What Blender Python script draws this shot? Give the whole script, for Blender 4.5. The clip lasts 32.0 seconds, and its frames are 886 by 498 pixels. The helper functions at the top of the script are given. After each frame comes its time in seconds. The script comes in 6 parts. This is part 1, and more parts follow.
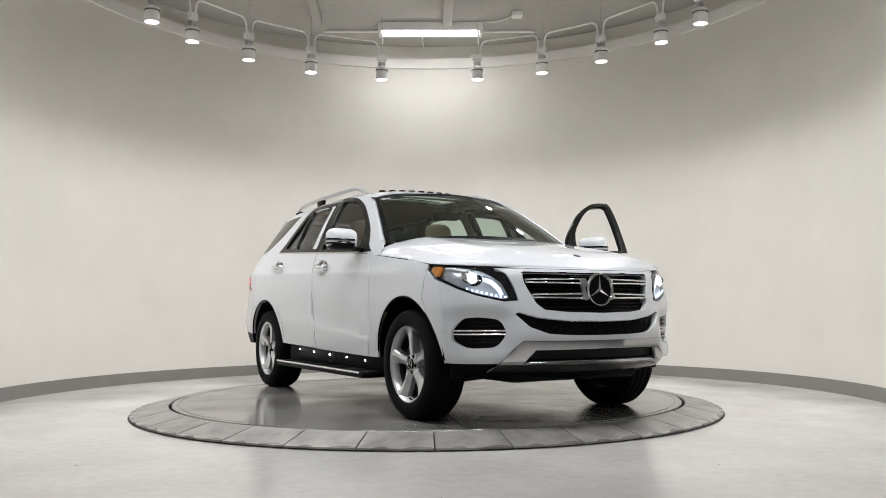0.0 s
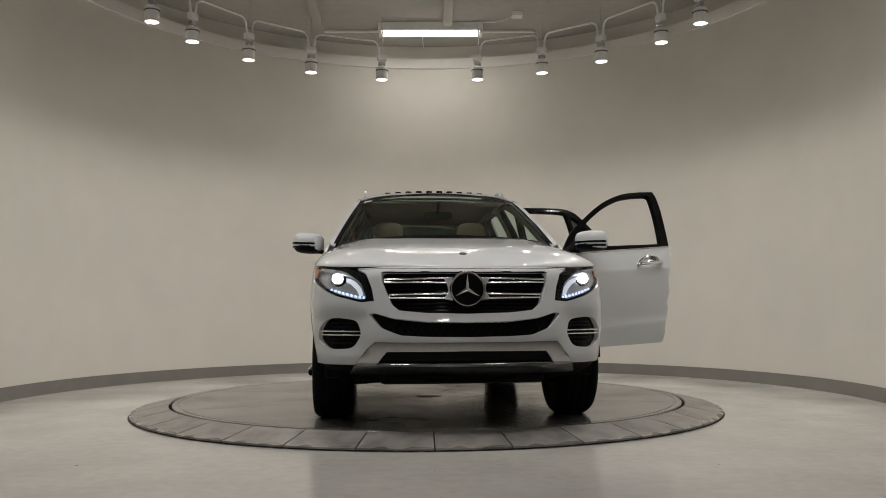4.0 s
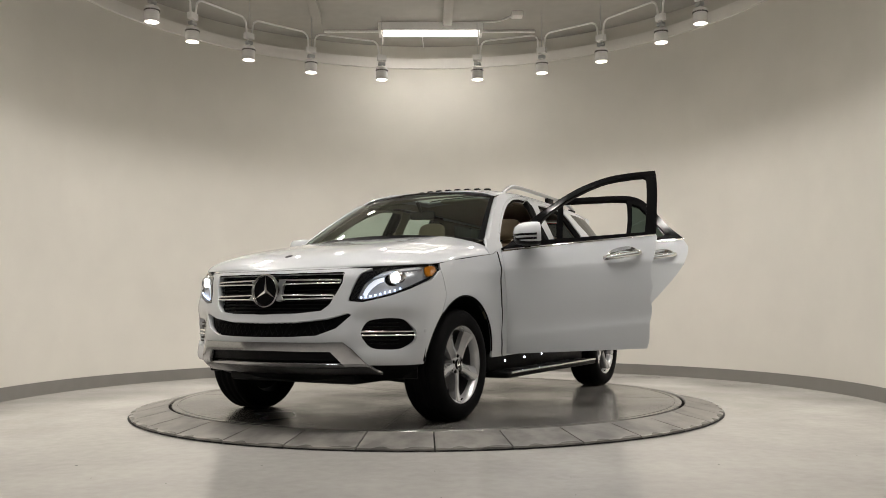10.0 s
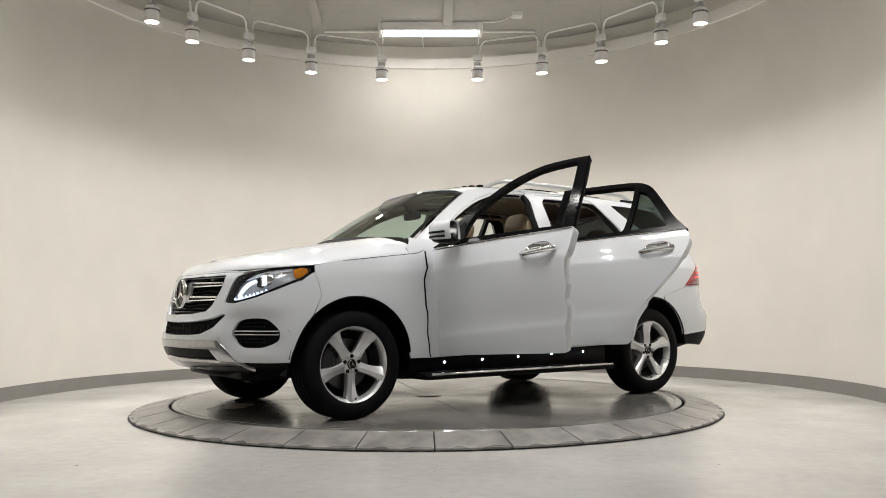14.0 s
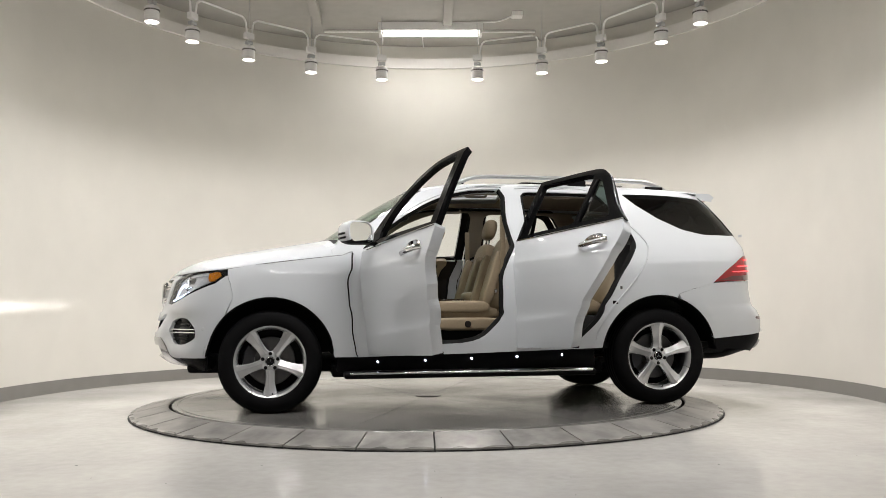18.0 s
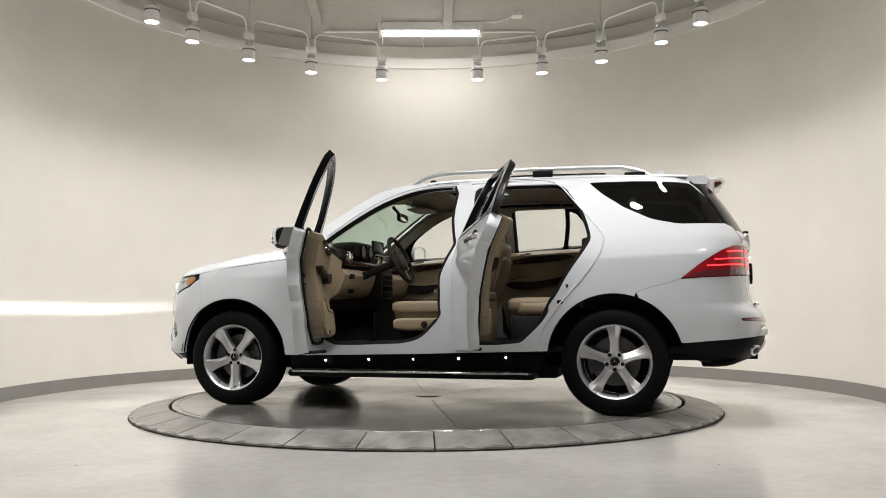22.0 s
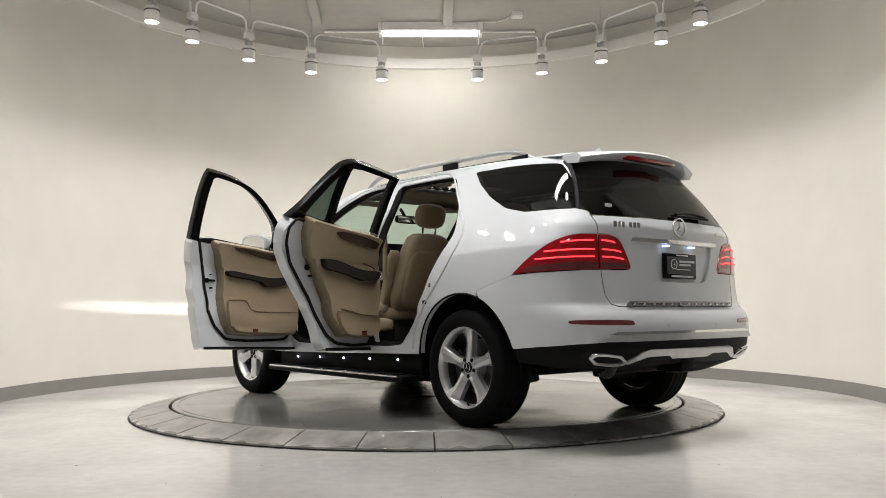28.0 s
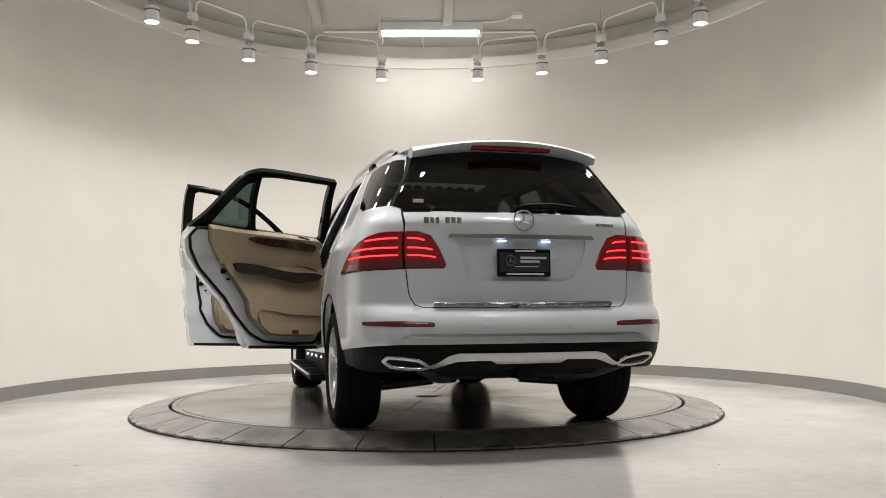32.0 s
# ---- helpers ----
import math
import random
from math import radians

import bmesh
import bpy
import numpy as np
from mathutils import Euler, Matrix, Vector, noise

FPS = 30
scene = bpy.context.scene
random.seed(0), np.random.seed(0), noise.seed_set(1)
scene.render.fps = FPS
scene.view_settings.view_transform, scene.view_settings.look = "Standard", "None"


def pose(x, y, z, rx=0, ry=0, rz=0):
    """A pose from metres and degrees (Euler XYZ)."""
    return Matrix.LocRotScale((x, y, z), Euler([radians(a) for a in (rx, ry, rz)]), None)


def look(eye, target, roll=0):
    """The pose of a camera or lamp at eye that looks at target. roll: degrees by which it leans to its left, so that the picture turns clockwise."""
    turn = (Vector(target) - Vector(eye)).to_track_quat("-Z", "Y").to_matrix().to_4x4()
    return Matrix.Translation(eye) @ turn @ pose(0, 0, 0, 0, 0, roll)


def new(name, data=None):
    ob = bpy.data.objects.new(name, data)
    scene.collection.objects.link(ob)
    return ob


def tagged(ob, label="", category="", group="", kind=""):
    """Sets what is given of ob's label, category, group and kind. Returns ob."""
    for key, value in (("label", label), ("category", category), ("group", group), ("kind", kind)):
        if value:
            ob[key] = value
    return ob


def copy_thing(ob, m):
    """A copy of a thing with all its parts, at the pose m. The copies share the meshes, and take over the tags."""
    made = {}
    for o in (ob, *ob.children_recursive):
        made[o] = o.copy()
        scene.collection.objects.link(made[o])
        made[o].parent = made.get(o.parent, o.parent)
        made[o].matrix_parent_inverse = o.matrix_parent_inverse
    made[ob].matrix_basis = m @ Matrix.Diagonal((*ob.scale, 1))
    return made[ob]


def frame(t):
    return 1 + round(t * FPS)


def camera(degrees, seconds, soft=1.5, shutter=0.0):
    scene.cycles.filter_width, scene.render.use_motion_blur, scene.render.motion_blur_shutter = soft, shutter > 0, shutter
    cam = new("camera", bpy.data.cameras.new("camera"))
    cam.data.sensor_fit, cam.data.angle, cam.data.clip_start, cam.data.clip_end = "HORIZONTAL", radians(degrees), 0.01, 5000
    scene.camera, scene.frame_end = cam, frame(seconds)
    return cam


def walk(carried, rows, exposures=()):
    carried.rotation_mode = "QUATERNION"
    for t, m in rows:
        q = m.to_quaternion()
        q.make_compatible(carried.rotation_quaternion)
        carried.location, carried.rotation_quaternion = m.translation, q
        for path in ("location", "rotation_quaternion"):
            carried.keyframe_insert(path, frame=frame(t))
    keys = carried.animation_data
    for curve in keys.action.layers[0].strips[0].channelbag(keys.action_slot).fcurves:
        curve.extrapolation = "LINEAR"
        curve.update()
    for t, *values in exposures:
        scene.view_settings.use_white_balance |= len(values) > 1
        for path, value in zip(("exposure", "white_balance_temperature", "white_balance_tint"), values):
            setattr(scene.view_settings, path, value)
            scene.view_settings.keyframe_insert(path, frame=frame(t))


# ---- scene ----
# stops, kelvin and tint along the shot: the clip's camera darkens while the headlights face it
EXPOSURES = [(0.0, 0.13, 6200, 10), (1.0, 0.09, 6150, 10), (2.0, -0.17, 6150, 10), (3.0, -0.58, 6450, 10), (3.5, -0.70, 6650, 10), (4.8, -0.80, 6950, 10),
             (6.0, -0.74, 7050, 10), (7.0, -0.66, 7050, 10), (8.0, -0.53, 7050, 10), (9.0, -0.36, 6950, 10), (11.0, -0.08, 6700, 10), (13.0, 0.10, 6600, 10),
             (17.0, 0.16, 6500, 10), (19.0, 0.21, 6500, 10), (32.0, 0.21, 6500, 10)]
SPOT_W, SPOT_IN, FRONT_K, TUBE_W = 70.0, 0.45, 0.74, 16.0
# ---------- camera (stands still on a tripod before the turntable) ----------
import mathutils.geometry

cam = camera(55.6, 32.0, soft=0.85)
EYE = Vector((0.0, -7.179, 0.723))
_yaw, _pitch = radians(1.057), radians(4.156)
AIM = EYE + Vector((math.sin(_yaw) * math.cos(_pitch), math.cos(_yaw) * math.cos(_pitch), math.sin(_pitch)))
walk(cam, [(0.0, look(EYE, AIM, -0.30)), (32.0, look(EYE, AIM, -0.30))],
     exposures=EXPOSURES)

# turntable: heading of the car's nose in degrees at t seconds; the load is off centre and the pace uneven
HEADINGS = [(0, -61.04), (1, -67.25), (2, -73.50), (3, -79.63), (5.5, -94.21), (7, -102.70), (8, -108.36), (9, -114.17), (10, -120.40), (11, -126.68), (12, -133.26), (13, -139.76), (14.5, -148.89), (16.5, -161.71), (18, -171.59), (19, -178.13), (20, -184.66), (21, -191.09), (22, -197.27), (23, -203.34), (25, -215.65), (28, -231.66), (29, -237.64), (30, -243.96), (31, -250.38), (32, -256.39)]


def heading(t):
    for i in range(len(HEADINGS) - 1):
        (t0, a), (t1, b) = HEADINGS[i], HEADINGS[i + 1]
        if t <= t1:
            break
    slope = lambda k: (HEADINGS[min(k + 1, len(HEADINGS) - 1)][1] - HEADINGS[max(k - 1, 0)][1]) / (HEADINGS[min(k + 1, len(HEADINGS) - 1)][0] - HEADINGS[max(k - 1, 0)][0])
    u, h = (t - t0) / (t1 - t0), t1 - t0
    return (1 + 2 * u) * (1 - u) ** 2 * a + u * (1 - u) ** 2 * h * slope(i) + u * u * (3 - 2 * u) * b + u * u * (u - 1) * h * slope(i + 1)


# ---------- plan ----------
FLOOR_Z = -0.075                       # hall floor; the turntable disc is z = 0
RING_OUT, RING_IN, DISC_R = 2.373, 2.088, 2.065
WALL_C, WALL_R = (0.02, 0.27), 3.84    # round wall
CEIL_Z, CAP_Z = 4.34, 4.132           # ceiling, and the top of the curved wall
LAMP_R, LAMP_Z = 2.79, 3.55

# ---------- world and lights ----------
world = bpy.data.worlds.new("world")
scene.world = world
world.use_nodes = True
world.node_tree.nodes["Background"].inputs[0].default_value = (1.0, 0.95, 0.88, 1)
world.node_tree.nodes["Background"].inputs[1].default_value = 0.004

LAMP_ANGLES = [166.5, 153.1, 136.8, 120.1, 101.9, 77.5, 60.8, 44.8, 27.3, 14.2, -2.0, -18.0, -34.0, -50.0, -66.0, -82.0, -98.0, -114.0, -130.0, -146.0, -162.0, -178.0]


def lamp_place(a, r=LAMP_R, z=LAMP_Z):
    a = radians(a)
    return Vector((WALL_C[0] + r * math.cos(a), WALL_C[1] + r * math.sin(a), z))


def spot(eye, target, watts, size, blend, radius, colour):
    d = bpy.data.lights.new("spot_light", "SPOT")
    d.energy, d.spot_size, d.spot_blend, d.shadow_soft_size, d.color = watts, radians(size), blend, radius, colour
    ob = new("spot_light", d)
    ob.matrix_world = look(eye, target)
    return ob


def area(eye, target, watts, sx, sy, colour):
    d = bpy.data.lights.new("area_light", "AREA")
    d.shape, d.size, d.size_y, d.energy, d.color = "RECTANGLE", sx, sy, watts, colour
    ob = new("area_light", d)
    ob.matrix_world = look(eye, target)
    return ob


WARM = (1.0, 0.965, 0.945)
for _a in LAMP_ANGLES:
    _p = lamp_place(_a, LAMP_R, LAMP_Z - 0.015)
    spot(_p, lamp_place(_a, LAMP_R - SPOT_IN, 0.0), SPOT_W * (1.0 if _a > -20 or _a < -160 else FRONT_K), 132, 1.0, 0.06, WARM)
# tube fixtures: the one at the back, and its like over the middle and the front
# second (middle) and last (behind the camera) are unseen, added as fill light
TUBES = [(0.048, 3.25, TUBE_W * 0.80), (0.045, -2.2, TUBE_W * 1.5), (-2.1, -4.4, TUBE_W * 1.1), (2.1, -4.4, TUBE_W * 1.1), (0.0, -8.6, TUBE_W * 0.9)]
for _x, _y, _w in TUBES:
    area(Vector((_x, _y, CEIL_Z - 0.140)), Vector((_x, _y + 0.001, 0.0)), _w, 1.20, 0.13, (1.0, 0.97, 0.955))
# ---------- materials ----------
def nodes(name):
    m = bpy.data.materials.new(name)
    m.use_nodes = True
    nt = m.node_tree
    return m, nt, nt.nodes["Principled BSDF"]


def setp(b, **kw):
    names = {"color": "Base Color", "rough": "Roughness", "metal": "Metallic", "coat": "Coat Weight", "coat_rough": "Coat Roughness",
             "trans": "Transmission Weight", "ior": "IOR", "alpha": "Alpha", "spec": "Specular IOR Level", "sheen": "Sheen Weight"}
    for k, v in kw.items():
        b.inputs[names[k]].default_value = (*v, 1) if k == "color" else v


def vary(nt, b, base, amount, scale, detail=4, rough=None, bump=0.0, bump_scale=60.0, big=0.0, big_scale=1.0):
    """Noise at two scales on colour, roughness and relief."""
    N, L = nt.nodes, nt.links
    tc = N.new("ShaderNodeTexCoord")
    n1 = N.new("ShaderNodeTexNoise")
    n1.inputs["Scale"].default_value, n1.inputs["Detail"].default_value = scale, detail
    n2 = N.new("ShaderNodeTexNoise")
    n2.inputs["Scale"].default_value, n2.inputs["Detail"].default_value = big_scale, 3
    L.new(tc.outputs["Object"], n1.inputs["Vector"])
    L.new(tc.outputs["Object"], n2.inputs["Vector"])
    m1 = N.new("ShaderNodeMapRange")
    m1.inputs["To Min"].default_value, m1.inputs["To Max"].default_value = 1 - amount, 1 + amount
    m1.inputs["From Min"].default_value, m1.inputs["From Max"].default_value = 0.3, 0.7
    m2 = N.new("ShaderNodeMapRange")
    m2.inputs["To Min"].default_value, m2.inputs["To Max"].default_value = 1 - big, 1 + big
    m2.inputs["From Min"].default_value, m2.inputs["From Max"].default_value = 0.3, 0.7
    L.new(n1.outputs["Fac"], m1.inputs["Value"])
    L.new(n2.outputs["Fac"], m2.inputs["Value"])
    mul = N.new("ShaderNodeMath")
    mul.operation = "MULTIPLY"
    L.new(m1.outputs[0], mul.inputs[0])
    L.new(m2.outputs[0], mul.inputs[1])
    mix = N.new("ShaderNodeVectorMath")
    mix.operation = "SCALE"
    mix.inputs[0].default_value = base
    L.new(mul.outputs[0], mix.inputs["Scale"])
    L.new(mix.outputs[0], b.inputs["Base Color"])
    if rough:
        r = N.new("ShaderNodeMapRange")
        r.inputs["To Min"].default_value, r.inputs["To Max"].default_value = rough
        r.inputs["From Min"].default_value, r.inputs["From Max"].default_value = 0.3, 0.7
        L.new(n2.outputs["Fac"], r.inputs["Value"])
        L.new(r.outputs[0], b.inputs["Roughness"])
    if bump:
        n3 = N.new("ShaderNodeTexNoise")
        n3.inputs["Scale"].default_value, n3.inputs["Detail"].default_value = bump_scale, 5
        L.new(tc.outputs["Object"], n3.inputs["Vector"])
        bp = N.new("ShaderNodeBump")
        bp.inputs["Strength"].default_value, bp.inputs["Distance"].default_value = bump, 0.004
        L.new(n3.outputs["Fac"], bp.inputs["Height"])
        L.new(bp.outputs[0], b.inputs["Normal"])


def plain(name, colour, rough, metal=0.0, amount=0.06, scale=25.0, bump=0.0, bump_scale=120.0, big=0.05, coat=0.0, rspread=0.05):
    m, nt, b = nodes(name)
    setp(b, metal=metal, coat=coat, coat_rough=0.03)
    vary(nt, b, colour, amount, scale, rough=(max(rough - rspread, 0.0), rough + rspread), bump=bump, bump_scale=bump_scale, big=big)
    return m


def glass(name, tint, ior=1.5):
    """Thin car glass: mostly clear or tinted, with a mirror-like sheen."""
    m, nt, b = nodes(name)
    N, L = nt.nodes, nt.links
    out = N["Material Output"]
    tr = N.new("ShaderNodeBsdfTransparent")
    tr.inputs[0].default_value = (*tint, 1)
    gl = N.new("ShaderNodeBsdfGlossy")
    gl.inputs["Roughness"].default_value = 0.02
    # mirror-like share grows towards grazing view, alike from both sides
    lw = N.new("ShaderNodeLayerWeight")
    lw.inputs[0].default_value = 0.5
    p5 = N.new("ShaderNodeMath")
    p5.operation = "POWER"
    p5.inputs[1].default_value = 4.5
    L.new(lw.outputs["Facing"], p5.inputs[0])
    fr = N.new("ShaderNodeMath")
    fr.operation = "MULTIPLY_ADD"
    f0 = ((ior - 1) / (ior + 1)) ** 2 * 1.6
    fr.inputs[1].default_value, fr.inputs[2].default_value = 0.9, f0
    fr.use_clamp = True
    L.new(p5.outputs[0], fr.inputs[0])
    mx = N.new("ShaderNodeMixShader")
    L.new(fr.outputs[0], mx.inputs[0])
    L.new(tr.outputs[0], mx.inputs[1])
    L.new(gl.outputs[0], mx.inputs[2])
    L.new(mx.outputs[0], out.inputs["Surface"])
    return m


def glow(name, colour, strength):
    m, nt, b = nodes(name)
    setp(b, color=colour, rough=0.3)
    b.inputs["Emission Color"].default_value = (*colour, 1)
    b.inputs["Emission Strength"].default_value = strength
    return m


M_PAINT = plain("pearl_white_paint", (0.615, 0.643, 0.672), 0.42, metal=0.0, amount=0.008, scale=400, big=0.01, coat=1.0, rspread=0.03)
M_BLACK = plain("black_plastic", (0.004, 0.004, 0.0045), 0.5, bump=0.15, bump_scale=500)
M_GLOSSBLACK = plain("gloss_black", (0.008, 0.008, 0.009), 0.10)
M_RUBBER = plain("tyre_rubber", (0.0045, 0.0045, 0.005), 0.72, bump=0.2, bump_scale=300)
M_FRAME = plain("gloss_black_frame", (0.0045, 0.0045, 0.005), 0.10)
M_SEAL = plain("door_seal", (0.012, 0.012, 0.012), 0.7)
M_CHROME = plain("chrome", (0.80, 0.80, 0.80), 0.08, metal=1.0, amount=0.02)
M_ALLOY = plain("alloy", (0.66, 0.67, 0.68), 0.26, metal=0.7, amount=0.03)
M_RAIL = plain("satin_aluminium", (0.55, 0.56, 0.57), 0.33, metal=0.9, amount=0.03)
M_DARKMETAL = plain("dark_metal", (0.045, 0.045, 0.048), 0.45, metal=0.6, big=0.2)
M_DISC = plain("brake_steel", (0.10, 0.10, 0.10), 0.35, metal=0.9, big=0.2)
M_TAN = plain("tan_leather", (0.295, 0.232, 0.152), 0.52, amount=0.05, scale=60, bump=0.25, bump_scale=350, big=0.06)
M_TANCLOTH = plain("tan_carpet", (0.22, 0.155, 0.095), 0.9, amount=0.15, scale=300, bump=0.4, bump_scale=500)
M_BEIGE = plain("headliner", (0.24, 0.212, 0.168), 0.9, amount=0.06, scale=300, bump=0.2, bump_scale=500)
M_DASH = plain("dark_dash", (0.022, 0.018, 0.016), 0.55, bump=0.25, bump_scale=400)
M_WOOD = plain("dark_wood_trim", (0.032, 0.016, 0.010), 0.22, amount=0.4, scale=40, coat=0.5)
M_CARPET = plain("black_carpet", (0.010, 0.010, 0.010), 0.95, bump=0.4, bump_scale=500)
M_GLASS = glass("clear_glass", (0.93, 0.95, 0.94), 1.35)
M_SCREEN = glass("windscreen_glass", (0.60, 0.75, 0.67), 1.5)
M_TINT = glass("tinted_glass", (0.045, 0.05, 0.05))
M_LENS = glass("lamp_lens", (0.93, 0.95, 0.97))
M_REDLENS = plain("red_lens", (0.30, 0.008, 0.014), 0.06, coat=0.6)
M_SMOKERED = plain("smoked_red_lens", (0.12, 0.022, 0.026), 0.08, coat=1.0)
M_REDGLOW = glow("tail_light_strip", (1.0, 0.035, 0.05), 1.5)
M_AMBER = plain("amber_lens", (0.50, 0.17, 0.012), 0.10, coat=1.0, amount=0.3, scale=60)
M_XENON = glow("headlight_emitter", (1.0, 0.97, 0.94), 130000.0)
M_BOWL = plain("lamp_bowl_silver", (0.74, 0.76, 0.80), 0.22, metal=0.55)
M_SMOKECHROME = plain("smoked_chrome", (0.20, 0.205, 0.22), 0.16, metal=1.0)
M_DULLCHROME = plain("satin_silver_trim", (0.42, 0.42, 0.43), 0.13, metal=1.0)
M_PROJ = glow("projector_lens_lit", (0.88, 0.93, 1.0), 14.0)
M_DRL = glow("daytime_strip", (0.62, 0.74, 1.0), 2.2)
M_DRLSOFT = glow("light_guide", (0.80, 0.86, 0.98), 0.9)
M_LED = glow("step_led", (0.72, 0.78, 1.0), 12.0)
M_PLATE = plain("dark_plate", (0.03, 0.032, 0.035), 0.35)
M_PALE = plain("pale_print", (0.62, 0.63, 0.64), 0.5)
M_WHITEPL = plain("white_metal", (0.90, 0.89, 0.87), 0.42, amount=0.02)
M_TUBE = glow("tube_light", (1.0, 0.97, 0.92), 9.0)
M_LAMPGLOW = glow("lamp_lens_glow", (1.0, 0.95, 0.86), 16.0)

M_FRAME.node_tree.nodes["Principled BSDF"].inputs["Specular IOR Level"].default_value = 0.14
for _m in (M_BLACK, M_GLOSSBLACK, M_RUBBER, M_SEAL, M_DASH):
    _m.node_tree.nodes["Principled BSDF"].inputs["Specular IOR Level"].default_value = 0.10

# room
M_WALL = plain("painted_wall", (0.76, 0.738, 0.680), 0.72, amount=0.015, scale=3, bump=0.12, bump_scale=160, big=0.03)
M_TRIM = plain("trim_paint", (0.86, 0.84, 0.80), 0.6, amount=0.01)
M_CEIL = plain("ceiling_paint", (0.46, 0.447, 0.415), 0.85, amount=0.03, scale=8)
M_BASE = plain("grey_baseboard", (0.23, 0.22, 0.205), 0.5, amount=0.04, scale=6)
M_HALL = plain("hall_paint", (0.62, 0.61, 0.59), 0.8)


def floor_material(name, base, rough, speck=0.25, lo=0.66, scale=5.5):
    m, nt, b = nodes(name)
    vary(nt, b, base, 0.05, 14, detail=8, rough=rough, bump=0.06, bump_scale=40, big=0.07, big_scale=0.9)
    N, L = nt.nodes, nt.links
    tc = N.new("ShaderNodeTexCoord")
    v = N.new("ShaderNodeTexNoise")
    v.inputs["Scale"].default_value, v.inputs["Detail"].default_value = scale, 10
    # each piece takes its own cut of the pattern
    info, far, add = N.new("ShaderNodeObjectInfo"), N.new("ShaderNodeVectorMath"), N.new("ShaderNodeVectorMath")
    far.operation, add.operation = "SCALE", "ADD"
    far.inputs[0].default_value = (17.0, 9.0, 5.0)
    L.new(info.outputs["Random"], far.inputs["Scale"])
    L.new(tc.outputs["Object"], add.inputs[0])
    L.new(far.outputs[0], add.inputs[1])
    L.new(add.outputs[0], v.inputs["Vector"])
    r = N.new("ShaderNodeMapRange")
    r.inputs["From Min"].default_value, r.inputs["From Max"].default_value = lo - 0.06, lo + 0.16
    r.inputs["To Min"].default_value, r.inputs["To Max"].default_value = 0.0, speck
    L.new(v.outputs["Fac"], r.inputs["Value"])
    src = b.inputs["Base Color"].links[0].from_socket
    mx = N.new("ShaderNodeMix")
    mx.data_type = "RGBA"
    mx.inputs["B"].default_value = (base[0] * 0.45, base[1] * 0.45, base[2] * 0.45, 1)
    L.new(r.outputs[0], mx.inputs["Factor"])
    L.new(src, mx.inputs["A"])
    L.new(mx.outputs["Result"], b.inputs["Base Color"])
    return m


M_FLOOR = floor_material("sealed_concrete", (0.55, 0.537, 0.51), (0.10, 0.24), 0.10)
M_DISCFLOOR = floor_material("grey_turntable_deck", (0.19, 0.185, 0.176), (0.08, 0.28), 0.95, 0.49, 1.7)
M_TILE = floor_material("grey_ramp_tile", (0.29, 0.28, 0.262), (0.20, 0.40), 0.75, 0.47, 6.0)
M_GAP = plain("dark_gap", (0.012, 0.012, 0.012), 0.8)


# ---------- mesh helpers ----------
def link(name, me, mat, parent=None, label="", smooth=None):
    ob = new(name, me)
    if mat is not None:
        me.materials.append(mat)
    if parent is not None:
        ob.parent = parent
    if label:
        tagged(ob, label)
    if smooth is not None:
        me.polygons.foreach_set("use_smooth", [True] * len(me.polygons))
        if smooth < 180:
            me.set_sharp_from_angle(angle=radians(smooth))
    return ob


def part(name, bm, mat, parent=None, label="", smooth=None):
    me = bpy.data.meshes.new(name)
    bm.to_mesh(me)
    bm.free()
    return link(name, me, mat, parent, label, smooth)


def raw(name, verts, faces, mat, parent=None, label="", smooth=None):
    me = bpy.data.meshes.new(name)
    me.from_pydata([tuple(map(float, v)) for v in verts], [], [tuple(map(int, f)) for f in faces])
    me.update()
    return link(name, me, mat, parent, label, smooth)


def box_bm(x0, x1, y0, y1, z0, z1, bevel=0.0, seg=2):
    bm = bmesh.new()
    bmesh.ops.create_cube(bm, size=1.0, matrix=Matrix.Translation(((x0 + x1) / 2, (y0 + y1) / 2, (z0 + z1) / 2)) @ Matrix.Diagonal((x1 - x0, y1 - y0, z1 - z0, 1)))
    if bevel:
        bmesh.ops.bevel(bm, geom=bm.edges[:], offset=bevel, segments=seg, profile=0.5, affect="EDGES")
    return bm


def box(name, x0, x1, y0, y1, z0, z1, mat, parent=None, label="", bevel=0.0, seg=2):
    return part(name, box_bm(min(x0, x1), max(x0, x1), min(y0, y1), max(y0, y1), min(z0, z1), max(z0, z1), bevel, seg), mat, parent, label, 40 if bevel else None)


def lathe(name, profile, mat, parent=None, label="", n=48, axis="z", smooth=40, a0=0.0, a1=360.0):
    """Turn a profile of (radius, height) round an axis through the origin."""
    full = abs(a1 - a0) >= 359.9
    cols = n if full else n + 1
    v, f, m = [], [], len(profile)
    for i in range(cols):
        a = radians(a0 + (a1 - a0) * i / n)
        for r, h in profile:
            p = (r * math.cos(a), r * math.sin(a), h)
            v.append(p if axis == "z" else ((p[0], p[2], p[1]) if axis == "y" else (p[2], p[0], p[1])))
    for i in range(n):
        j = (i + 1) % cols
        for k in range(m - 1):
            q = (i * m + k, j * m + k, j * m + k + 1, i * m + k + 1)
            f.append(q if axis != "y" else q[::-1])
    return raw(name, v, f, mat, parent, label, smooth)


